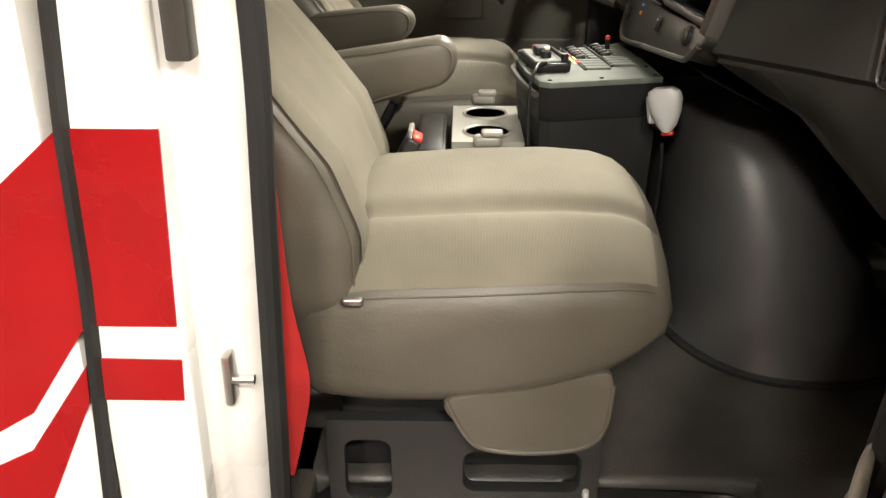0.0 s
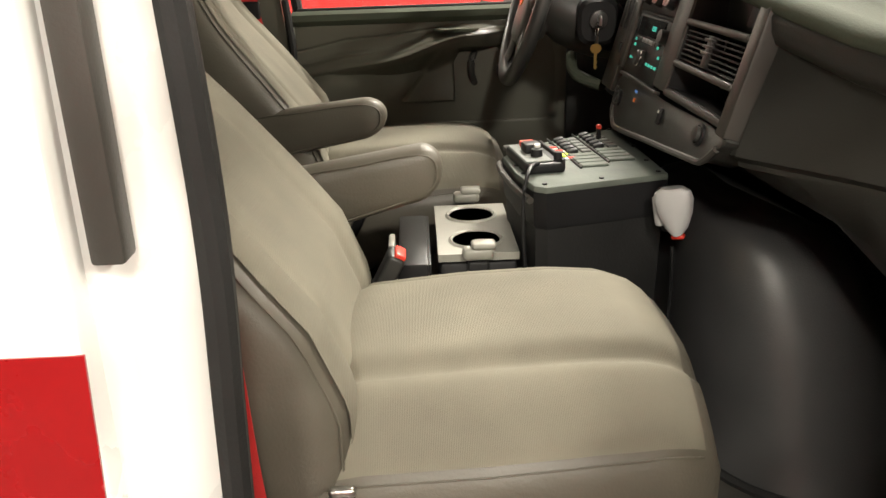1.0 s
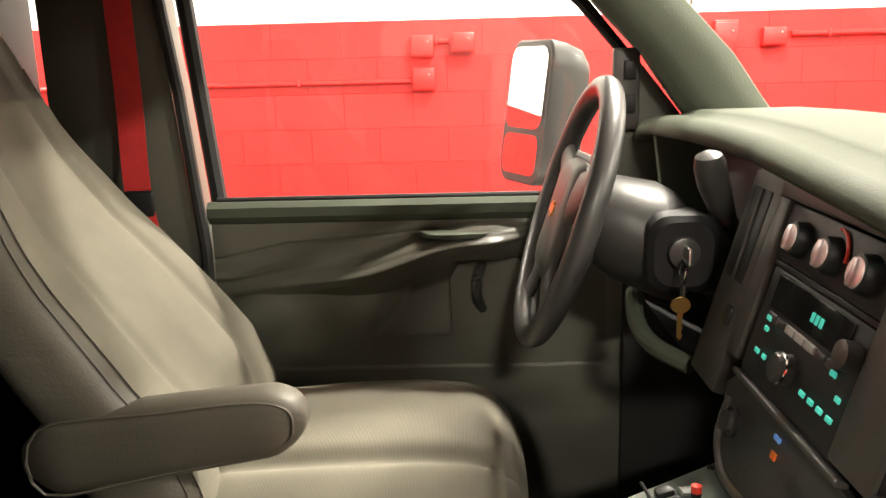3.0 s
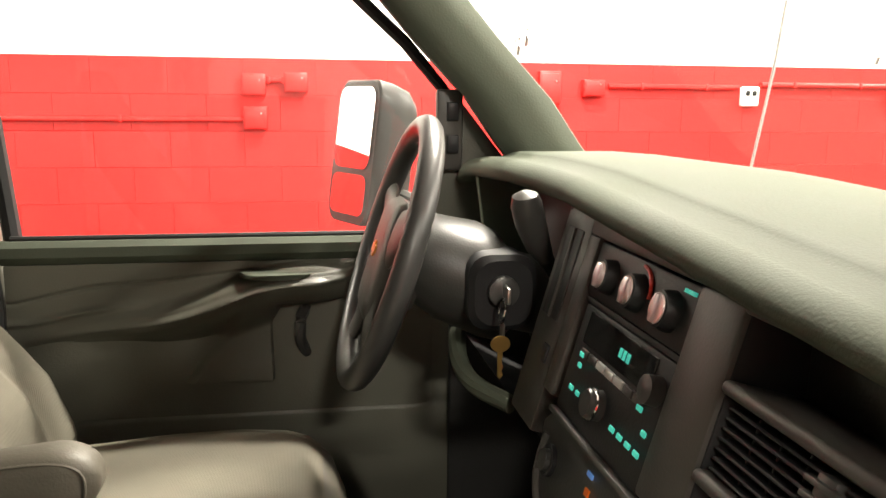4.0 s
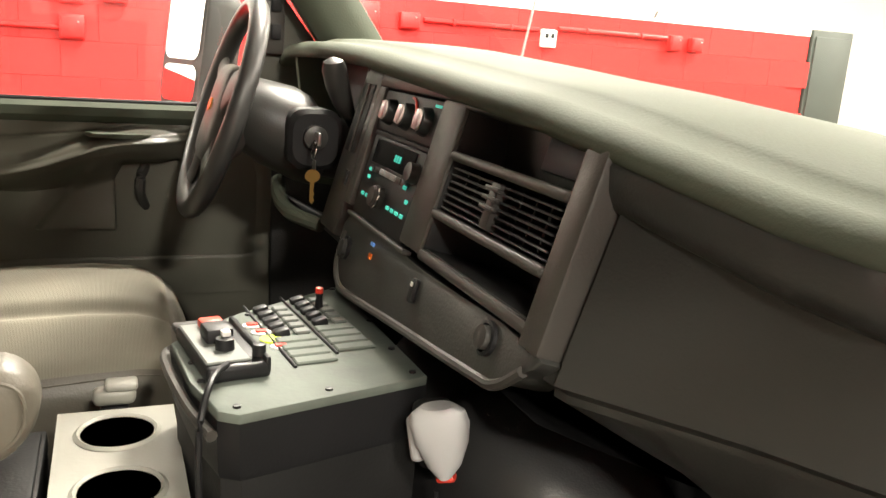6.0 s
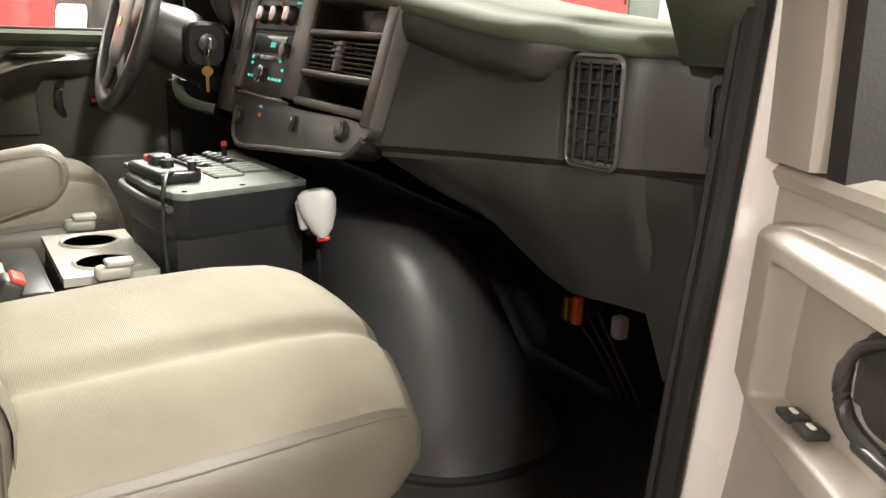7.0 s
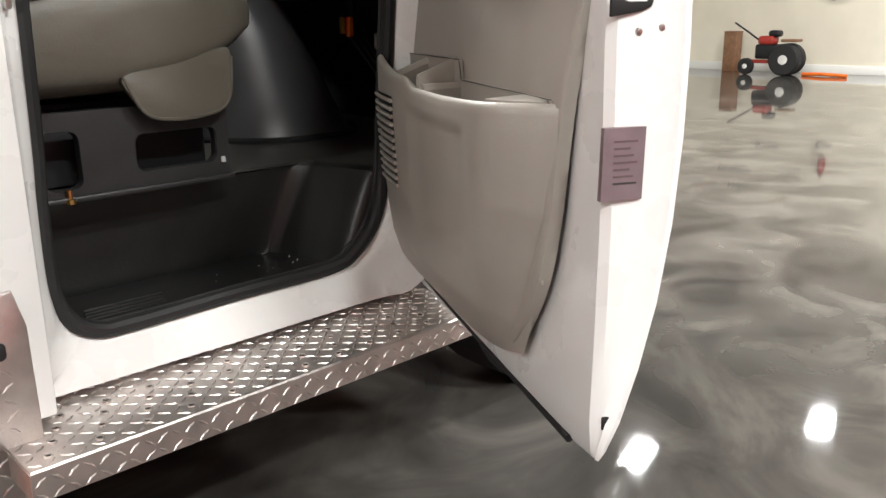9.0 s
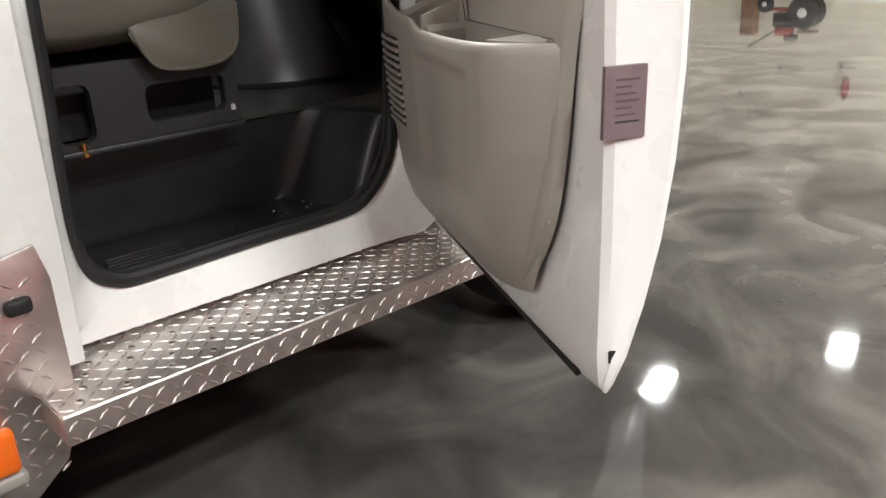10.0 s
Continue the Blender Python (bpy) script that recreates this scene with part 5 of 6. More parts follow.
part("vane_slider", sbox(0.615, 0.635, 0.078, 0.132, -0.02, 0.0, 0.003), HANDLE_DARK, bay)
for q in (0.083, 0.094, 0.105):
    part("slider_grip", sbox(0.608, 0.642, q, q + 0.005, -0.004, 0.004, 0.0015), HANDLE_DARK, bay)
# lower switch strip with a round end
low = [(0.165, 0.212), (0.50, 0.214), (0.80, 0.208), (0.79, 0.24), (0.755, 0.262), (0.70, 0.272), (0.45, 0.298), (0.26, 0.318), (0.205, 0.312), (0.175, 0.285)]
ls = part("switch_strip", prism([(p.x, p.y) for p in smooth_path([(a, c, 0) for a, c in low], 3, True)], st, -0.06, -0.004, 0.004), DASH_DARK, dash)
part("strip_rim", tube([st(p.x, p.y, -0.004) for p in smooth_path([(0.17, 0.24, 0), (0.172, 0.285, 0), (0.205, 0.314, 0), (0.26, 0.320, 0), (0.45, 0.300, 0), (0.70, 0.274, 0), (0.757, 0.264, 0), (0.795, 0.235, 0)], 5)], 0.006, 8), DASH_BEZEL, ls)
for p, q, r in ((0.200, 0.262, 0.019), (0.715, 0.230, 0.019)):
    m = SM @ Matrix.Translation((p, q, -0.005))
    so = part("power_socket", lathe([(r, 0), (r, 0.006), (r * 0.8, 0.007), (r * 0.76, 0.001), (0.001, 0.001)], m, 22), BLACK_PLASTIC, ls)
    part("socket_lid", lathe([(r * 0.7, 0.004), (r * 0.68, 0.012), (0.001, 0.013)], m, 20), HANDLE_DARK, so)
part("blue_symbol", sbox(0.302, 0.316, 0.226, 0.231, -0.004, -0.002, 0), BLUE_GLOW, ls)
part("orange_symbol", sbox(0.308, 0.318, 0.242, 0.250, -0.004, -0.002, 0), ORANGE, ls)
part("rocker", sbox(0.499, 0.513, 0.226, 0.258, -0.004, 0.004, 0.003), BLACK_PLASTIC, ls)
part("rocker_mark", sbox(0.502, 0.509, 0.232, 0.237, 0.004, 0.005, 0), LABEL_WHITE, ls)
part("knee_panel", loft([[Vector((x, y, z)) for y in (1.50, 1.7, 2.0, 2.25, 2.5, 2.76)] for x, z in ((0.61, 1.40), (0.68, 1.365), (0.82, 1.30), (1.05, 1.22))], cap=False, closed=False), BLACK_PLASTIC, dash)

# cluster hood, with painted shade in place of instruments
# Near cheek has its shade painted in; the far one keeps the sage.
part("cluster_cheek", prism([(0.66, 1.725), (0.80, 1.725), (0.80, 1.42), (0.63, 1.44)], lambda a, c, d: Vector((a, d, c)), 2.262, 2.278, 0.004), SHADE_BLACK, dash)
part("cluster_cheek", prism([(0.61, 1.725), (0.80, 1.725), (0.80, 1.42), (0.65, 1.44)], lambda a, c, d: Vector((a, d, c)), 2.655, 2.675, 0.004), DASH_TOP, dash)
# Plain near-black block stands in for the dark under the hood.
part("cluster_shade", box((0.755, 2.467, 1.585), (0.10, 0.375, 0.30), 0.01), SHADE_BLACK, dash)
so = part("door_side_vent", box((0.66, 2.70, 1.60), (0.03, 0.05, 0.13), 0.008), DASH_TOP, dash)
for k in range(4):
    part("vane", box((0.645, 2.70, 1.555 + 0.03 * k), (0.012, 0.036, 0.006), 0.001, 1), BLACK_PLASTIC, so)
# shift lever
lever = thing("gear_lever", (0.62, 2.30, 1.6), "thick black column gear lever", "gear lever")
part("stem", tube([(0.70, 2.43, 1.56), (0.645, 2.36, 1.625)], 0.012, 10), BLACK_PLASTIC, lever)
part("grip", tube([(0.652, 2.366, 1.615), (0.635, 2.350, 1.64), (0.620, 2.336, 1.672), (0.610, 2.325, 1.70), (0.607, 2.322, 1.712), (0.606, 2.321, 1.718)], [0.013, 0.019, 0.022, 0.022, 0.018, 0.006], 16), HANDLE_DARK, lever)

# ---- steering ----
wheel = thing("steering_wheel", (0.43, 2.464, 1.6), "grey leather steering wheel with a centre badge", "steering wheel")
axis = Vector((-0.93, -0.0, 0.30)).normalized()
WM = Matrix.Translation((0.432, 2.464, 1.612)) @ axis.to_track_quat("Z", "Y").to_matrix().to_4x4()
part("rim", tube([WM @ Vector((0.198 * math.cos(2 * math.pi * k / 56), 0.198 * math.sin(2 * math.pi * k / 56), 0)) for k in range(56)], 0.0185, 14, cyclic=True), HANDLE_DARK, wheel, "dark grey leather rim")
part("hub", loft([[WM @ Vector((w * a, h * c - 0.012, z)) for a, c in rounded(-1, 1, -1, 1, 0.5, 6)] for z, w, h in ((-0.055, 0.05, 0.06), (-0.03, 0.076, 0.088), (0.0, 0.082, 0.096), (0.010, 0.077, 0.09), (0.016, 0.066, 0.078), (0.019, 0.04, 0.05))]), DASH_BEZEL, wheel, "taupe hub pad")
for a in (24, 156, 238, 302):
    c, s = math.cos(radians(a)), math.sin(radians(a))
    side = Vector((-s, c, 0))
    part("spoke", loft([[WM @ (Vector((r * c, r * s, z)) + side * (w * math.cos(q)) + Vector((0, 0, 0.010 * math.sin(q)))) for q in [2 * math.pi * j / 14 for j in range(14)]] for r, z, w in ((0.07, 0.004, 0.046), (0.115, 0.0, 0.036), (0.15, -0.004, 0.027), (0.18, -0.003, 0.024), (0.197, 0.0, 0.030))]), DASH_BEZEL, wheel)
badge = part("badge", prism([(-0.018, -0.006), (-0.006, -0.006), (-0.006, -0.012), (0.006, -0.012), (0.006, -0.006), (0.018, -0.006), (0.018, 0.006), (0.006, 0.006), (0.006, 0.012), (-0.006, 0.012), (-0.006, 0.006), (-0.018, 0.006)], lambda a, c, d: WM @ Vector((a, c, d)), 0.018, 0.022), BRASS, wheel, "gold-coloured badge")
column = thing("steering_column", (0.62, 2.464, 1.5), "dark steering column shroud with ignition lock", "steering column")
part("shroud", loft([[Vector((x, 2.464 + r * math.cos(2 * math.pi * j / 24), z + r * 0.92 * math.sin(2 * math.pi * j / 24))) for j in range(24)] for x, z, r in ((0.465, 1.602, 0.070), (0.50, 1.59, 0.088), (0.57, 1.567, 0.098), (0.60, 1.555, 0.094), (0.62, 1.55, 0.07), (0.80, 1.50, 0.06))]), DASH_DARK, column)
part("lock_body", loft([[Vector((x, 2.42 - dx, z)) for x, z in rounded(0.535 + e, 0.635 - e, 1.515 + e, 1.625 - e, 0.03)] for dx, e in ((0.0, 0.0), (0.072, 0.0), (0.080, 0.008))]), BLACK_PLASTIC, column)
part("lock_barrel", lathe([(0.022, 0), (0.022, 0.012), (0.018, 0.014), (0.001, 0.014)], Matrix.Translation((0.583, 2.340, 1.575)) @ pose(0, 0, 0, 90, 0, 0), 20), HANDLE_DARK, column)
part("lower_trim", tube(smooth_path([(0.55, 2.50, 1.47), (0.540, 2.43, 1.445), (0.55, 2.36, 1.43), (0.59, 2.30, 1.42)], 5), 0.014, 10), DASH_TOP, column)
keys = thing("keys", (0.60, 2.33, 1.5), "brass key and bunch on a steel ring in the ignition", "keys")
part("ignition_key", box((0.583, 2.315, 1.575), (0.006, 0.03, 0.024), 0.003), STEEL, keys)
part("ring", tube([(0.573 + 0.002 * math.sin(t), 2.300 + 0.016 * math.cos(t), 1.556 + 0.018 * math.sin(t)) for t in [2 * math.pi * k / 24 for k in range(24)]], 0.0016, 6, cyclic=True), CHROME, keys)
KM = Matrix.Translation((0.569, 2.288, 1.508)) @ pose(0, 0, 0, 0, 0, 0)
kb = part("key_bow", prism([(0.014 * math.cos(a), 0.012 * math.sin(a) + 0.004) for a in [2 * math.pi * k / 14 for k in range(14)]], lambda a, c, d: KM @ Vector((a, d, c)), 0, 0.003, 0.0008, 1), BRASS, keys, "brass key")
part("key_blade", prism([(-0.004, -0.005), (-0.004, -0.042), (0, -0.046), (0.004, -0.040), (0.002, -0.034), (0.004, -0.028), (0.002, -0.022), (0.004, -0.005)], lambda a, c, d: KM @ Vector((a, d, c)), 0.0005, 0.0025), BRASS, kb)
for dy, L in ((0.010, 0.04), (0.016, 0.045), (0.004, 0.035)):
    part("small_key", box((0.574, 2.291 + dy, 1.540 - L / 2), (0.003, 0.009, L), 0.002, 1), STEEL, keys)

# ---- far door ----
fd = thing("driver_door", (0.15, 2.80, 0.76), "closed driver door with grey-green trim", "door")
TY = 2.77
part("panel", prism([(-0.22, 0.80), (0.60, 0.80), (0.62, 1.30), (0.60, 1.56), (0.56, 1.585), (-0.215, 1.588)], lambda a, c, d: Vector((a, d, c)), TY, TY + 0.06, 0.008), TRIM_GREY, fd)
part("window_ledge", loft([[Vector((x, y, z)) for y, z in ((TY + 0.05, 1.585), (TY - 0.002, 1.588), (TY - 0.014, 1.578), (TY - 0.014, 1.560), (TY, 1.545))] for x in (-0.22, 0.2, 0.58)]), DASH_TOP, fd)
ARM_LINE = [(-0.215, 1.405), (-0.143, 1.417), (-0.035, 1.440), (0.065, 1.455), (0.147, 1.483), (0.209, 1.509), (0.26, 1.521), (0.323, 1.525), (0.40, 1.523), (0.6, 1.522)]


def door_relief(x, z):
    """Height of the moulded trim: a sweeping arm over a sunk field, with seams."""
    top = curve(ARM_LINE, x, 0.04)
    reach = 0.078 * ease((x + 0.16) / 0.36) * (1 - ease((x - 0.32) / 0.10)) + 0.006
    below = top - z
    h = 0.0
    if z <= top:
        foot = 0.035 + 0.05 * ease((x + 0.1) / 0.3)
        h = reach * (1 - ease((below - 0.012) / foot)) if below > 0.012 else reach * (0.6 + 0.4 * ease(below / 0.012))
    else:
        h = reach * 0.6 * (1 - ease((z - top) / 0.022))
    # sunk field under the arm with a raised lower border
    field = ease((x + 0.205) / 0.02) * (1 - ease((x - 0.52) / 0.05)) * ease((z - 1.243) / 0.018) * (1 - ease((z - top + 0.02) / 0.02))
    h -= 0.012 * field
    # pale facet that runs down from the arm to the handle cup
    facet = ease((x - (0.07 + (1.312 - z) * -0.75)) / 0.03) * (1 - ease((x - 0.244) / 0.008)) * ease((z - 1.311) / 0.006) * (1 - ease((z - 1.44) / 0.04))
    h += 0.024 * facet * (0.5 + 0.5 * ease((1.42 - z) / 0.1))
    # seams
    h -= 0.005 * math.exp(-((z - lerp([(-0.2, 1.476), (-0.07, 1.504), (0.058, 1.512), (0.209, 1.528), (0.4, 1.535)], x)) / 0.0028) ** 2)
    if x < 0.07:
        h -= 0.004 * math.exp(-((z - 1.356 - 0.03 * x) / 0.003) ** 2)
        h += 0.006 * math.exp(-((z - lerp([(-0.18, 1.439), (-0.092, 1.458), (0.056, 1.472)], x)) / 0.006) ** 2) * (1 - ease((x - 0.05) / 0.02))
    # sunk handle cup
    h -= 0.020 * ease((x - 0.252) / 0.012) * (1 - ease((x - 0.372) / 0.012)) * ease((z - 1.315) / 0.012) * (1 - ease((z - 1.462) / 0.014))
    return h


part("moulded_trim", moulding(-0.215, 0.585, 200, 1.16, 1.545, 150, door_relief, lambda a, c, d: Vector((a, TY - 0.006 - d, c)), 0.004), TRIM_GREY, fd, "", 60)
part("arm_cap", prism([(p.x, p.y) for p in smooth_path([(0.20, TY - 0.045, 0), (0.23, TY - 0.066, 0), (0.29, TY - 0.066, 0), (0.325, TY - 0.048, 0), (0.33, TY - 0.008, 0), (0.20, TY - 0.008, 0)], 4, True)], ident, 1.520, 1.529, 0.003), DASH_TOP, fd)
part("handle_cup", prism(rounded(0.272, 0.358, 1.335, 1.455, 0.025), lambda a, c, d: Vector((a, d, c)), TY + 0.006, TY + 0.016), DASH_DARK, fd)
part("pull_handle", tube(smooth_path([(0.312, TY + 0.008, 1.455), (0.300, TY - 0.012, 1.435), (0.298, TY - 0.014, 1.395), (0.31, TY + 0.006, 1.362)], 4), 0.011, 8), HANDLE_DARK, fd)
part("lock_switch", box((0.385, TY - 0.010, 1.40), (0.022, 0.012, 0.03), 0.003), BLACK_PLASTIC, fd)
part("lock_mark", box((0.385, TY - 0.018, 1.404), (0.012, 0.004, 0.010), 0.002), BUTTON_RED, fd)
part("front_post", tube([(-0.205, TY + 0.03, 1.58), (-0.225, TY + 0.03, 1.8), (-0.25, TY + 0.03, 2.08)], 0.016, 8), BLACK_RUBBER, fd)
part("window_seal", tube([(-0.205, TY + 0.012, 1.590), (0.58, TY + 0.012, 1.590)], 0.006, 8), BLACK_RUBBER, fd)
part("frame_seal", tube([(0.575, TY + 0.02, 1.60), (0.59, TY + 0.02, 1.84), (0.50, TY + 0.02, 1.945), (0.34, TY + 0.02, 2.09)], 0.012, 8), BLACK_RUBBER, fd)
part("window_pane", loft([[Vector((x, TY + 0.035, z)) for z in (1.58, 2.1)] for x in (-0.21, 0.58)], cap=False, closed=False), GLASS, fd).visible_shadow = False
wing = thing("wing_mirror", (0.48, 3.3, 1.7), "tall black wing mirror with two glasses", "mirror")
MM = Matrix.Translation((0.445, 3.30, 1.712)) @ pose(0, 0, 0, 0, 8, 25)
part("shell", loft([[MM @ Vector((x, 0.105 * s * a, 0.178 * s * c)) for a, c in rounded(-1, 1, -1, 1, 0.35, 5)] for x, s in ((-0.012, 0.97), (-0.006, 1.0), (0.04, 0.98), (0.085, 0.92), (0.112, 0.78), (0.122, 0.5))]), HANDLE_DARK, wing)
part("main_glass", prism(rounded(-0.088, 0.088, -0.04, 0.16, 0.03), lambda a, c, d: MM @ Vector((d, a, c)), -0.016, -0.0125), MIRROR, wing)
part("wide_glass", prism(rounded(-0.085, 0.085, -0.155, -0.055, 0.025), lambda a, c, d: MM @ Vector((d, a, c)), -0.016, -0.0125), MIRROR, wing)
part("arm", tube([(0.55, 3.25, 1.60), (0.62, 3.05, 1.58), (0.66, 2.86, 1.58)], 0.024, 10), HANDLE_DARK, wing)

# ---- open passenger door ----
DU = Vector((-0.45, -0.893, 0)).normalized()
DN = Vector((-DU.y, DU.x, 0))
DH = Vector((0.85, 0.96, 0))


def dr(u, n, z):
    """u metres from the hinge, n outwards through the door, z up."""
    return DH + DU * u + DN * n + Vector((0, 0, z))


door = thing("passenger_door", tuple(dr(0.5, 0, 0.47)), "open white passenger door with beige inner trim", "door")
shell = []
for z, n0, n1, u1 in ((0.462, -0.012, 0.0, 0.995), (0.475, -0.018, 0.006, 1.0), (0.52, -0.018, 0.03, 0.998), (0.60, -0.012, 0.062, 0.990), (0.70, -0.006, 0.092, 0.982), (0.82, -0.002, 0.114, 0.976), (0.95, 0.0, 0.127, 0.970), (1.08, 0.0, 0.131, 0.966), (1.27, 0.004, 0.128, 0.962), (1.42, 0.008, 0.116, 0.958), (1.495, 0.012, 0.104, 0.955)):
    r = min(0.012, (n1 - n0) * 0.3)
    u0 = -0.02
    shell.append([dr(u, n, z) for u, n in ((u0, n0), (u1 - 0.09, n0), (u1 - 0.05, n0 + 0.002), (u1 - r, n0 + 0.006), (u1, n0 + 0.006 + r), (u1 + 0.004, (n0 + n1) / 2), (u1 + 0.004, n1 - r * 2), (u1 + 0.010, n1 - r), (u1 + 0.006, n1), (u1 - 0.3, n1 + 0.012), (u1 - 0.6, n1 + 0.014), (u0, n1))])
part("shell", loft(shell), WHITE_PAINT, door)
part("grommet", lathe([(0.016, 0), (0.015, 0.003), (0.001, 0.004)], Matrix.Translation(dr(0.955, 0.07, 1.425)) @ DU.to_track_quat("Z", "Y").to_matrix().to_4x4(), 20), HANDLE_DARK, door, "dark oval grommet")
# Near-black plate on the edge paints the shade of the latch opening.
part("latch_mouth", prism([(0.004, 1.145), (0.004, 1.115), (0.05, 1.122), (0.066, 1.128), (0.07, 1.14), (0.062, 1.142), (0.06, 1.134), (0.03, 1.134)], lambda a, c, d: dr(d, a, c), 0.966, 0.972, 0.001), SHADE_BLACK, door)
for n_, z_ in ((0.05, 1.095), (0.085, 1.10)):
    part("latch_screw", lathe([(0.006, 0), (0.005, 0.002), (0.001, 0.003)], Matrix.Translation(dr(0.968, n_, z_)) @ DU.to_track_quat("Z", "Y").to_matrix().to_4x4(), 10), STEEL, door)
part("drain_plug", box((0, 0, 0), (0.004, 0.022, 0.022), 0.004, 2, Matrix.Translation(dr(1.0, 0.012, 0.522)) @ pose(0, 0, 0, 0, 0, 63)), BLACK_RUBBER, door)
stk = part("sticker", prism([(-0.006, 0.862), (0.060, 0.862), (0.062, 0.966), (-0.004, 0.966)], lambda a, c, d: dr(d, a, c), 0.972, 0.9815), STICKER, door, "dusky red safety sticker")
for k in range(7):
    part("text_bar", prism([(0.012, 0.885 + 0.010 * k), (0.050 - 0.006 * (k % 3), 0.885 + 0.010 * k), (0.050 - 0.006 * (k % 3), 0.888 + 0.010 * k), (0.012, 0.888 + 0.010 * k)], lambda a, c, d: dr(d, a, c), 0.98, 0.9818), HANDLE_DARK if k == 0 else STICKER_INK, stk)
part("lower_seal", tube([dr(0.0, -0.012, 0.488), dr(0.5, -0.014, 0.474), dr(0.93, -0.016, 0.464)], 0.007, 8), BLACK_RUBBER, door)
for z in (0.78, 1.27):
    part("hinge", box((0, 0, 0), (0.05, 0.03, 0.09), 0.006, 2, Matrix.Translation(dr(-0.03, 0.02, z)) @ pose(0, 0, 0, 0, 0, 63)), WHITE_PAINT, door)


def nt(z):
    """How far the trim's face stands in at a height."""
    return lerp([(0.47, -0.055), (0.60, -0.050), (1.0, -0.032), (1.2, -0.006), (1.5, 0.004)], z)


outline = [(0.06, 1.487), (0.5, 1.492), (0.955, 1.492), (0.962, 1.47), (0.945, 1.36), (0.928, 1.24), (0.908, 1.10), (0.890, 0.96), (0.876, 0.82), (0.848, 0.70), (0.788, 0.60), (0.745, 0.558), (0.67, 0.540), (0.40, 0.532), (0.15, 0.538), (0.06, 0.60), (-0.01, 0.70), (-0.045, 0.90), (-0.045, 1.03), (0.0, 1.2), (0.035, 1.36)]
pts = smooth_path([(a, c, 0) for a, c in outline], 3, True)
tb = bmesh.new()
rim0 = [tb.verts.new(dr(p.x, nt(p.y) + 0.028, p.y)) for p in pts]
rim1 = [tb.verts.new(dr(p.x, nt(p.y) + 0.006, p.y)) for p in pts]
cen = Vector((0.45, 1.05, 0))
rim2 = [tb.verts.new(dr(p.x + (cen.x - p.x) * 0.02, nt(p.y), p.y + (cen.y - p.y) * 0.02)) for p in pts]
for a_, b_ in ((rim0, rim1), (rim1, rim2)):
    for i in range(len(pts)):
        j = (i + 1) % len(pts)
        tb.faces.new((a_[i], a_[j], b_[j], b_[i]))
inner = tb.verts.new(dr(0.45, nt(1.05), 1.05))
for i in range(len(pts)):
    tb.faces.new((rim2[i], rim2[(i + 1) % len(pts)], inner))
part("trim_panel", tb, TRIM_BEIGE, door, "beige moulded plastic trim", 50)


def pod_height(u, z):
    """The raised upper moulding: handle bay, pull cup, armrest and the body under it."""
    foot = curve([(0.12, 1.24), (0.16, 1.208), (0.22, 1.196), (0.5, 1.188), (0.76, 1.190), (0.84, 1.204), (0.89, 1.235), (0.92, 1.285), (0.95, 1.37)], u)
    head = curve([(0.12, 1.445), (0.16, 1.458), (0.40, 1.464), (0.70, 1.460), (0.83, 1.450), (0.90, 1.434), (0.95, 1.40)], u)
    inside = ease((z - foot) / 0.03) * ease((head - z) / 0.010) * ease((u - 0.085) / 0.03) * ease((0.948 - u) / 0.035)
    body = curve([(0.1, 0.036), (0.3, 0.046), (0.5, 0.056), (0.7, 0.062), (0.82, 0.054), (0.90, 0.036), (0.95, 0.02)], u)
    h = body
    # sunk bay round the handle
    arm_front = curve([(1.25, 0.535), (1.335, 0.530), (1.352, 0.500), (1.39, 0.468), (1.425, 0.432), (1.47, 0.405)], z, 0.014)
    bay = ease((u - 0.155) / 0.022) * (1 - ease((u - arm_front + 0.012) / 0.016)) * ease((z - 1.250) / 0.012) * (1 - ease((z - 1.398) / 0.012))
    h *= 1 - bay
    # armrest, proud of the body, with a shut line below it
    crest = curve([(0.38, 1.460), (0.43, 1.446), (0.47, 1.420), (0.52, 1.400), (0.60, 1.393), (0.72, 1.392), (0.95, 1.382)], u)
    arm = ease((u - arm_front) / 0.03) * ease((z - 1.333) / 0.006)
    h += 0.014 * arm * ease((0.95 - u) / 0.03)
    h -= 0.010 * math.exp(-((z - 1.331) / 0.0026) ** 2) * ease((u - 0.53) / 0.01) * ease((0.945 - u) / 0.01)
    # behind the arm: the pull cup at its front, then the flat padded back
    back = ease((z - crest) / curve([(0.40, 0.018), (0.60, 0.018), (0.70, 0.018), (0.95, 0.018)], u)) * ease((u - arm_front - 0.028) / 0.034)
    deep = curve([(0.40, -0.010), (0.60, -0.008), (0.70, 0.012), (0.93, 0.012)], u)
    h = h * (1 - back) + deep * back
    h -= 0.006 * math.exp(-((z - crest - 0.017) / 0.0026) ** 2) * ease((u - 0.66) / 0.03)
    # thin lip over the front of the bay
    if u < 0.40:
        h *= 1 - 0.35 * ease((z - 1.425) / 0.02)
    return h * inside - 0.018 * (1 - inside)


part("upper_moulding", moulding(0.075, 0.955, 280, 1.175, 1.475, 170, pod_height, lambda a, c, d: dr(a, nt(c) - d, c), 0.03), TRIM_BEIGE, door, "beige moulded armrest and handle bay", 60)
hm = part("handle_bezel", prism(rounded(0.285, 0.385, 1.285, 1.390, 0.032), lambda a, c, d: dr(a, d, c), 0.006, -0.008, 0.004), HANDLE_DARK, door)
part("bezel_dish", prism(rounded(0.300, 0.372, 1.298, 1.378, 0.028), lambda a, c, d: dr(a, d, c), -0.008, -0.0095), DASH_BEZEL, hm)
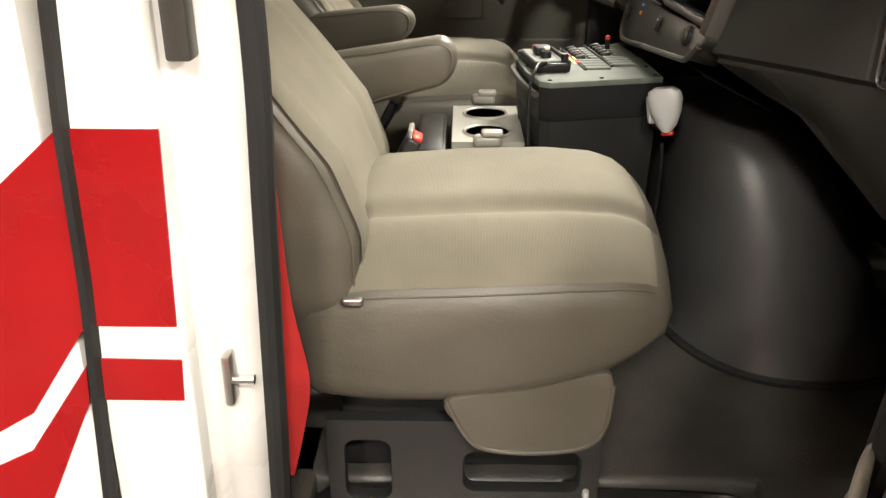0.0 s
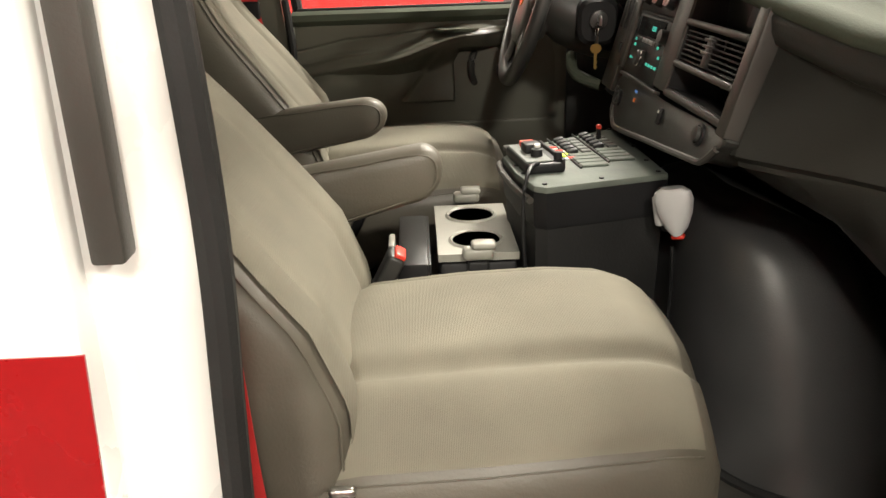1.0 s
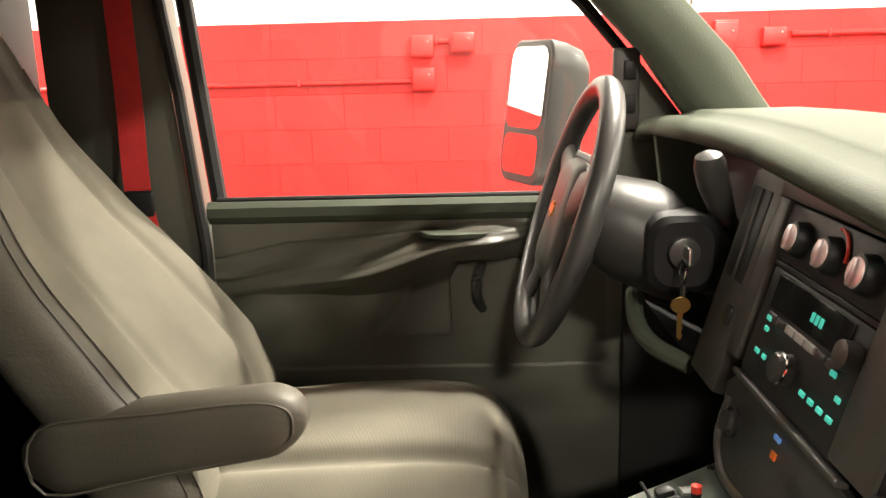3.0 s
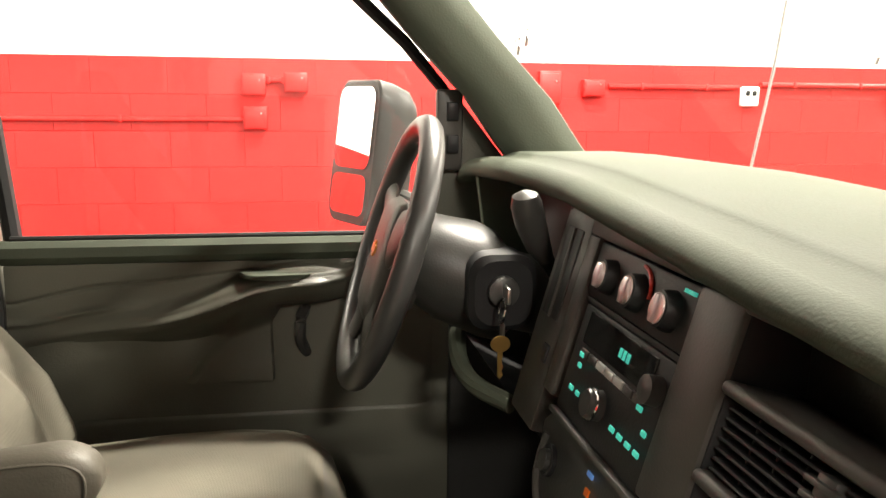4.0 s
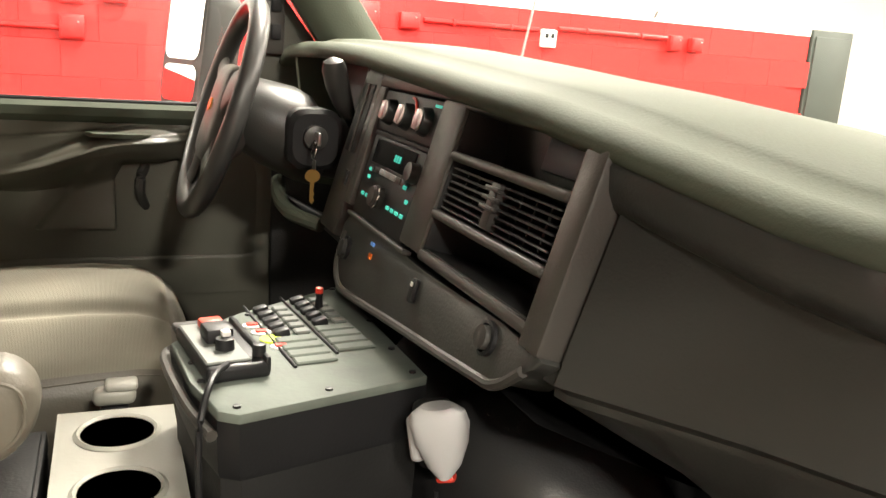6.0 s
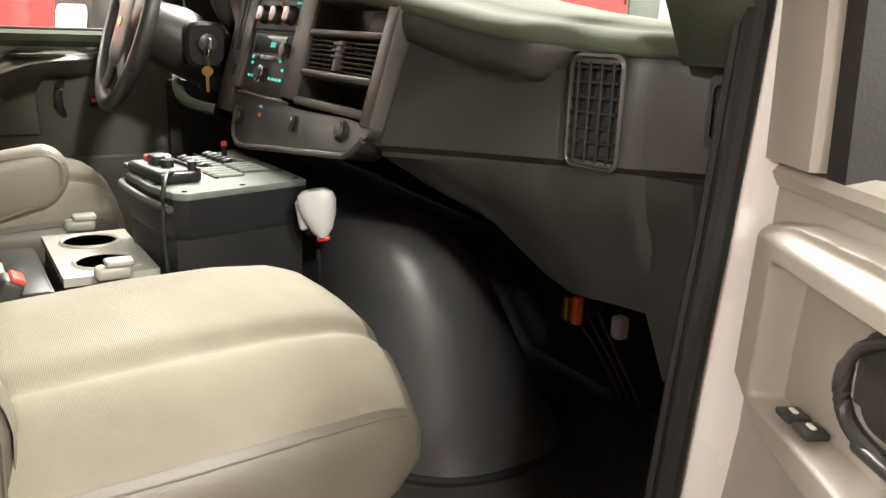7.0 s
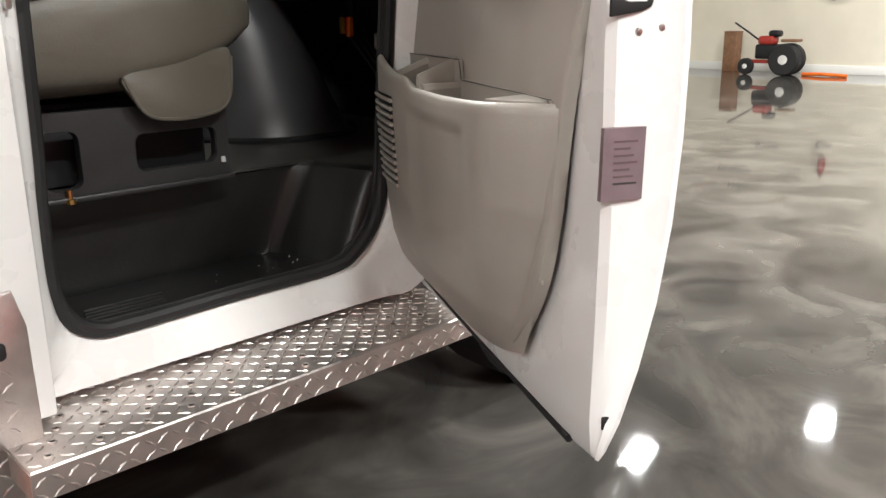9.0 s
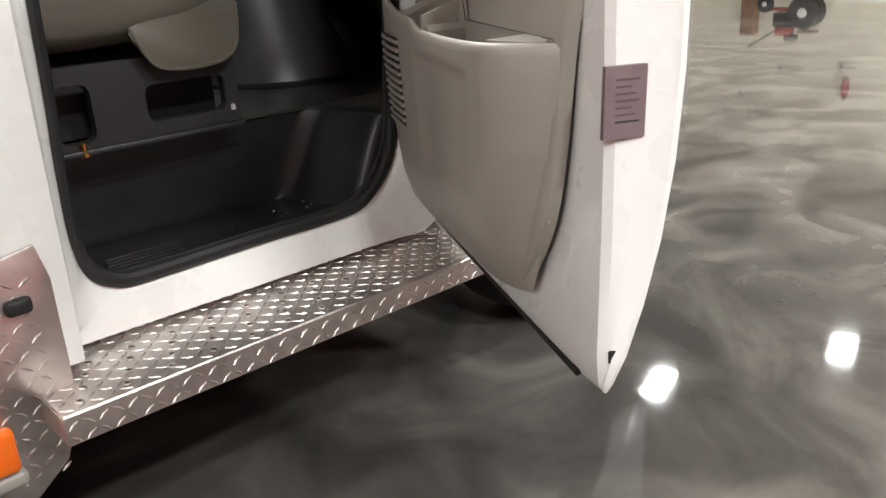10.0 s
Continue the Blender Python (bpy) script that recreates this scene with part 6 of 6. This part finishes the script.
part("pull_handle", tube(smooth_path([dr(0.345, -0.008, 1.392), dr(0.310, -0.024, 1.372), dr(0.302, -0.030, 1.335), dr(0.318, -0.026, 1.302), dr(0.36, -0.020, 1.288)], 5), [0.006] * 8 + [0.0085] * 13, 10), HANDLE_DARK, hm)
part("lock_tab", box((0, 0, 0), (0.075, 0.016, 0.014), 0.006, 3, Matrix.Translation(dr(0.365, -0.024, 1.288)) @ pose(0, 0, 0, 0, 0, 63)), HANDLE_DARK, hm)
for u_ in (0.235, 0.270):
    sw = part("window_switch", box((0, 0, 0), (0.030, 0.026, 0.008), 0.003, 2, Matrix.Translation(dr(u_ - 0.01, -0.026, 1.264)) @ pose(0, 0, 0, 0, 0, 63)), HANDLE_DARK, door)
    part("switch_mark", box((0, 0, 0), (0.012, 0.006, 0.003), 0.001, 1, Matrix.Translation(dr(u_ - 0.01, -0.026, 1.269)) @ pose(0, 0, 0, 0, 0, 63)), LABEL_WHITE, sw)
# map pocket, drawn in towards its foot


def drp(u, n, z):
    k = lerp([(0.53, 0.30), (0.56, 0.48), (0.62, 0.70), (0.75, 0.88), (0.92, 1.0)], z)
    w = lerp([(0.54, 0.865), (0.60, 0.900), (0.70, 0.945), (0.82, 0.985), (0.95, 1.0)], z)
    return dr(u * w, -0.03 + (n + 0.03) * k, z)


pp = [(p.x, p.y) for p in smooth_path([(a, c, 0) for a, c in [(-0.03, -0.03), (0.0, -0.075), (0.05, -0.105), (0.15, -0.122), (0.30, -0.128), (0.40, -0.130), (0.60, -0.130), (0.74, -0.124), (0.80, -0.108), (0.845, -0.075), (0.875, -0.045), (0.888, -0.03)]], 5)]
cols = []
for i, (u_, n_) in enumerate(pp):
    foot = lerp([(-0.03, 0.72), (0.02, 0.65), (0.08, 0.60), (0.14, 0.565), (0.25, 0.546), (0.84, 0.542), (0.893, 0.55)], u_)
    rim_z = lerp([(-0.03, 1.036), (0.10, 1.034), (0.20, 1.016), (0.26, 1.006), (0.38, 1.002), (0.42, 0.985), (0.62, 0.985), (0.90, 0.992)], u_)
    d = Vector(pp[min(i + 1, len(pp) - 1)]) - Vector(pp[max(i - 1, 0)])
    d.normalize()
    inner_ = Vector((u_, n_)) + Vector((-d.y, d.x)) * 0.016
    mid_ = Vector((u_, n_)) + Vector((-d.y, d.x)) * 0.008

    def face(z, u=u_, n=n_):
        """The outer face carries a broad sunk field."""
        sunk = ease((u - 0.40) / 0.02) * (1 - ease((u - 0.70) / 0.03)) * ease((z - 0.700) / 0.03) * (1 - ease((z - 0.925) / 0.022))
        return drp(u, n + 0.009 * sunk, z)

    cols.append([face(foot + (rim_z - 0.008 - foot) * k / 40) for k in range(41)] + [drp(mid_.x * 0.4 + u_ * 0.6, mid_.y * 0.4 + n_ * 0.6, rim_z - 0.002), drp(mid_.x, mid_.y, rim_z), drp(inner_.x * 0.8 + u_ * 0.2, inner_.y * 0.8 + n_ * 0.2, rim_z - 0.002), drp(inner_.x, inner_.y, rim_z - 0.008), drp(inner_.x, inner_.y, 0.72)])
pk = part("map_pocket", loft(cols, cap=False, closed=False), TRIM_BEIGE, door, "", 45)
part("pocket_floor", loft([[drp(u, -0.03, z), drp(u, -0.105, z), drp(u, -0.105, z - 0.01), drp(u, -0.03, z - 0.01)] for u, z in ((0.03, 0.93), (0.44, 0.93), (0.441, 0.80), (0.80, 0.80))]), TRIM_BEIGE, pk)
for u_, z_, w_ in ((0.255, 1.034, 0.013), (0.438, 1.040, 0.010), (0.470, 0.994, 0.016)):
    part("divider", loft([[drp(u_ + du - 0.03, -0.028, z1), drp(u_ + du, -0.118, z1 - 0.030 * (z_ > 1.03)), drp(u_ + du, -0.118, 0.80), drp(u_ + du - 0.03, -0.028, 0.80)] for du, z1 in ((-w_, z_ - 0.010), (-w_ * 0.5, z_), (w_ * 0.5, z_), (w_, z_ - 0.010))]), TRIM_BEIGE, pk)
part("rear_ledge", loft([[drp(u, n, z) for n, z in ((-0.03, 0.998), (n1, 0.993), (n1, 0.965), (-0.03, 0.965))] for u, n1 in ((0.775, -0.105), (0.80, -0.096), (0.83, -0.076), (0.862, -0.046))]), TRIM_BEIGE, pk)
part("pocket_back", prism([(-0.02, 0.70), (0.85, 0.70), (0.872, 0.995), (0.46, 0.998), (0.45, 1.036), (-0.02, 1.036)], lambda a, c, d: dr(a, d, c), -0.036, -0.030), TRIM_BEIGE, pk)
part("pocket_seam", tube([dr(0.0, -0.0365, 1.036), dr(0.449, -0.0365, 1.037), dr(0.462, -0.0365, 0.999), dr(0.872, -0.0365, 0.997)], 0.0010, 6), DASH_DARK, pk)
# Near-black sheet behind the slats paints the dark between them.
gr = part("speaker_grille", loft([[drp(p[0], p[1] - 0.002, z) for z in (0.755, 0.955)] for p in pp[9:20]], cap=False, closed=False), SHADE_BLACK, pk)
for k in range(12):
    z = 0.758 + 0.017 * k
    part("slat", tube([drp(p[0], p[1] - 0.004, z) for p in pp[9:20:2]], 0.0048, 6), TRIM_BEIGE, gr)
# window frame over the belt line
part("belt_cap", loft([[dr(u, n, z) for n, z in ((0.0, 1.475), (-0.006, 1.490), (0.0, 1.500), (0.03, 1.506), (0.09, 1.500), (0.09, 1.47))] for u in (-0.015, 0.4, 0.93)]), TRIM_BEIGE, door)
part("sail_trim", loft([[dr(u, n, z) for u, n in ((-0.01, -0.012), (w, -0.016), (w + 0.01, 0.05), (-0.01, 0.06))] for z, w in ((1.505, 0.165), (1.62, 0.16), (1.75, 0.145), (1.98, 0.08))]), TRIM_BEIGE, door)
part("glass_channel", loft([[dr(u + w, n, z) for u, n in ((0.0, 0.0), (0.035, 0.0), (0.035, 0.06), (0.0, 0.06))] for z, w in ((1.50, 0.172), (1.75, 0.155), (1.98, 0.09))]), BLACK_RUBBER, door)
part("upper_frame", loft([[dr(u, n, z + dz) for n, dz in ((0.0, 0.0), (0.06, 0.0), (0.06, 0.05), (0.0, 0.05))] for u, z in ((0.02, 1.96), (0.5, 1.98), (0.90, 1.96))]), WHITE_PAINT, door)
part("rear_frame", loft([[dr(u + w, n, z) for u, n in ((0.0, 0.0), (0.06, 0.0), (0.06, 0.06), (0.0, 0.06))] for z, w in ((1.49, 0.89), (1.75, 0.87), (2.0, 0.83))]), WHITE_PAINT, door)
part("window_pane", loft([[dr(u, 0.035, z) for z in (1.49, 1.98)] for u in (0.19, 0.90)], cap=False, closed=False), GLASS, door).visible_shadow = False
om = thing("door_mirror", tuple(dr(0.2, 0.25, 1.7)), "dark wing mirror outside the open passenger door", "mirror")
part("shell", box((0, 0, 0), (0.10, 0.22, 0.30), 0.04, 4, Matrix.Translation(dr(0.14, 0.30, 1.68)) @ pose(0, 0, 0, 0, 0, 63)), HANDLE_DARK, om)
part("arm", tube([dr(0.10, 0.10, 1.60), dr(0.12, 0.2, 1.60)], 0.025, 10), HANDLE_DARK, om)

# ---- painted blocks of the bay wall, last ----
blk = bmesh.new()
bmesh.ops.create_cube(blk, size=1, matrix=Matrix.Diagonal((0.3992, 0.016, 0.1992, 1)))
bmesh.ops.bevel(blk, geom=blk.edges[:], offset=0.0014, segments=1, affect="EDGES")
block_mesh = mesh_of("block", blk, RED_WALL)
random.seed(2)
for r in range(7):
    for k in range(19):
        ob = new("block", block_mesh)
        ob.location = (-2.2 + 0.4 * k + (0.2 if r % 2 else 0.0), WALL_Y + 0.007 + random.uniform(-0.0005, 0.0005), BAND - 0.1 - 0.2 * r)
        ob.parent = wall_bay
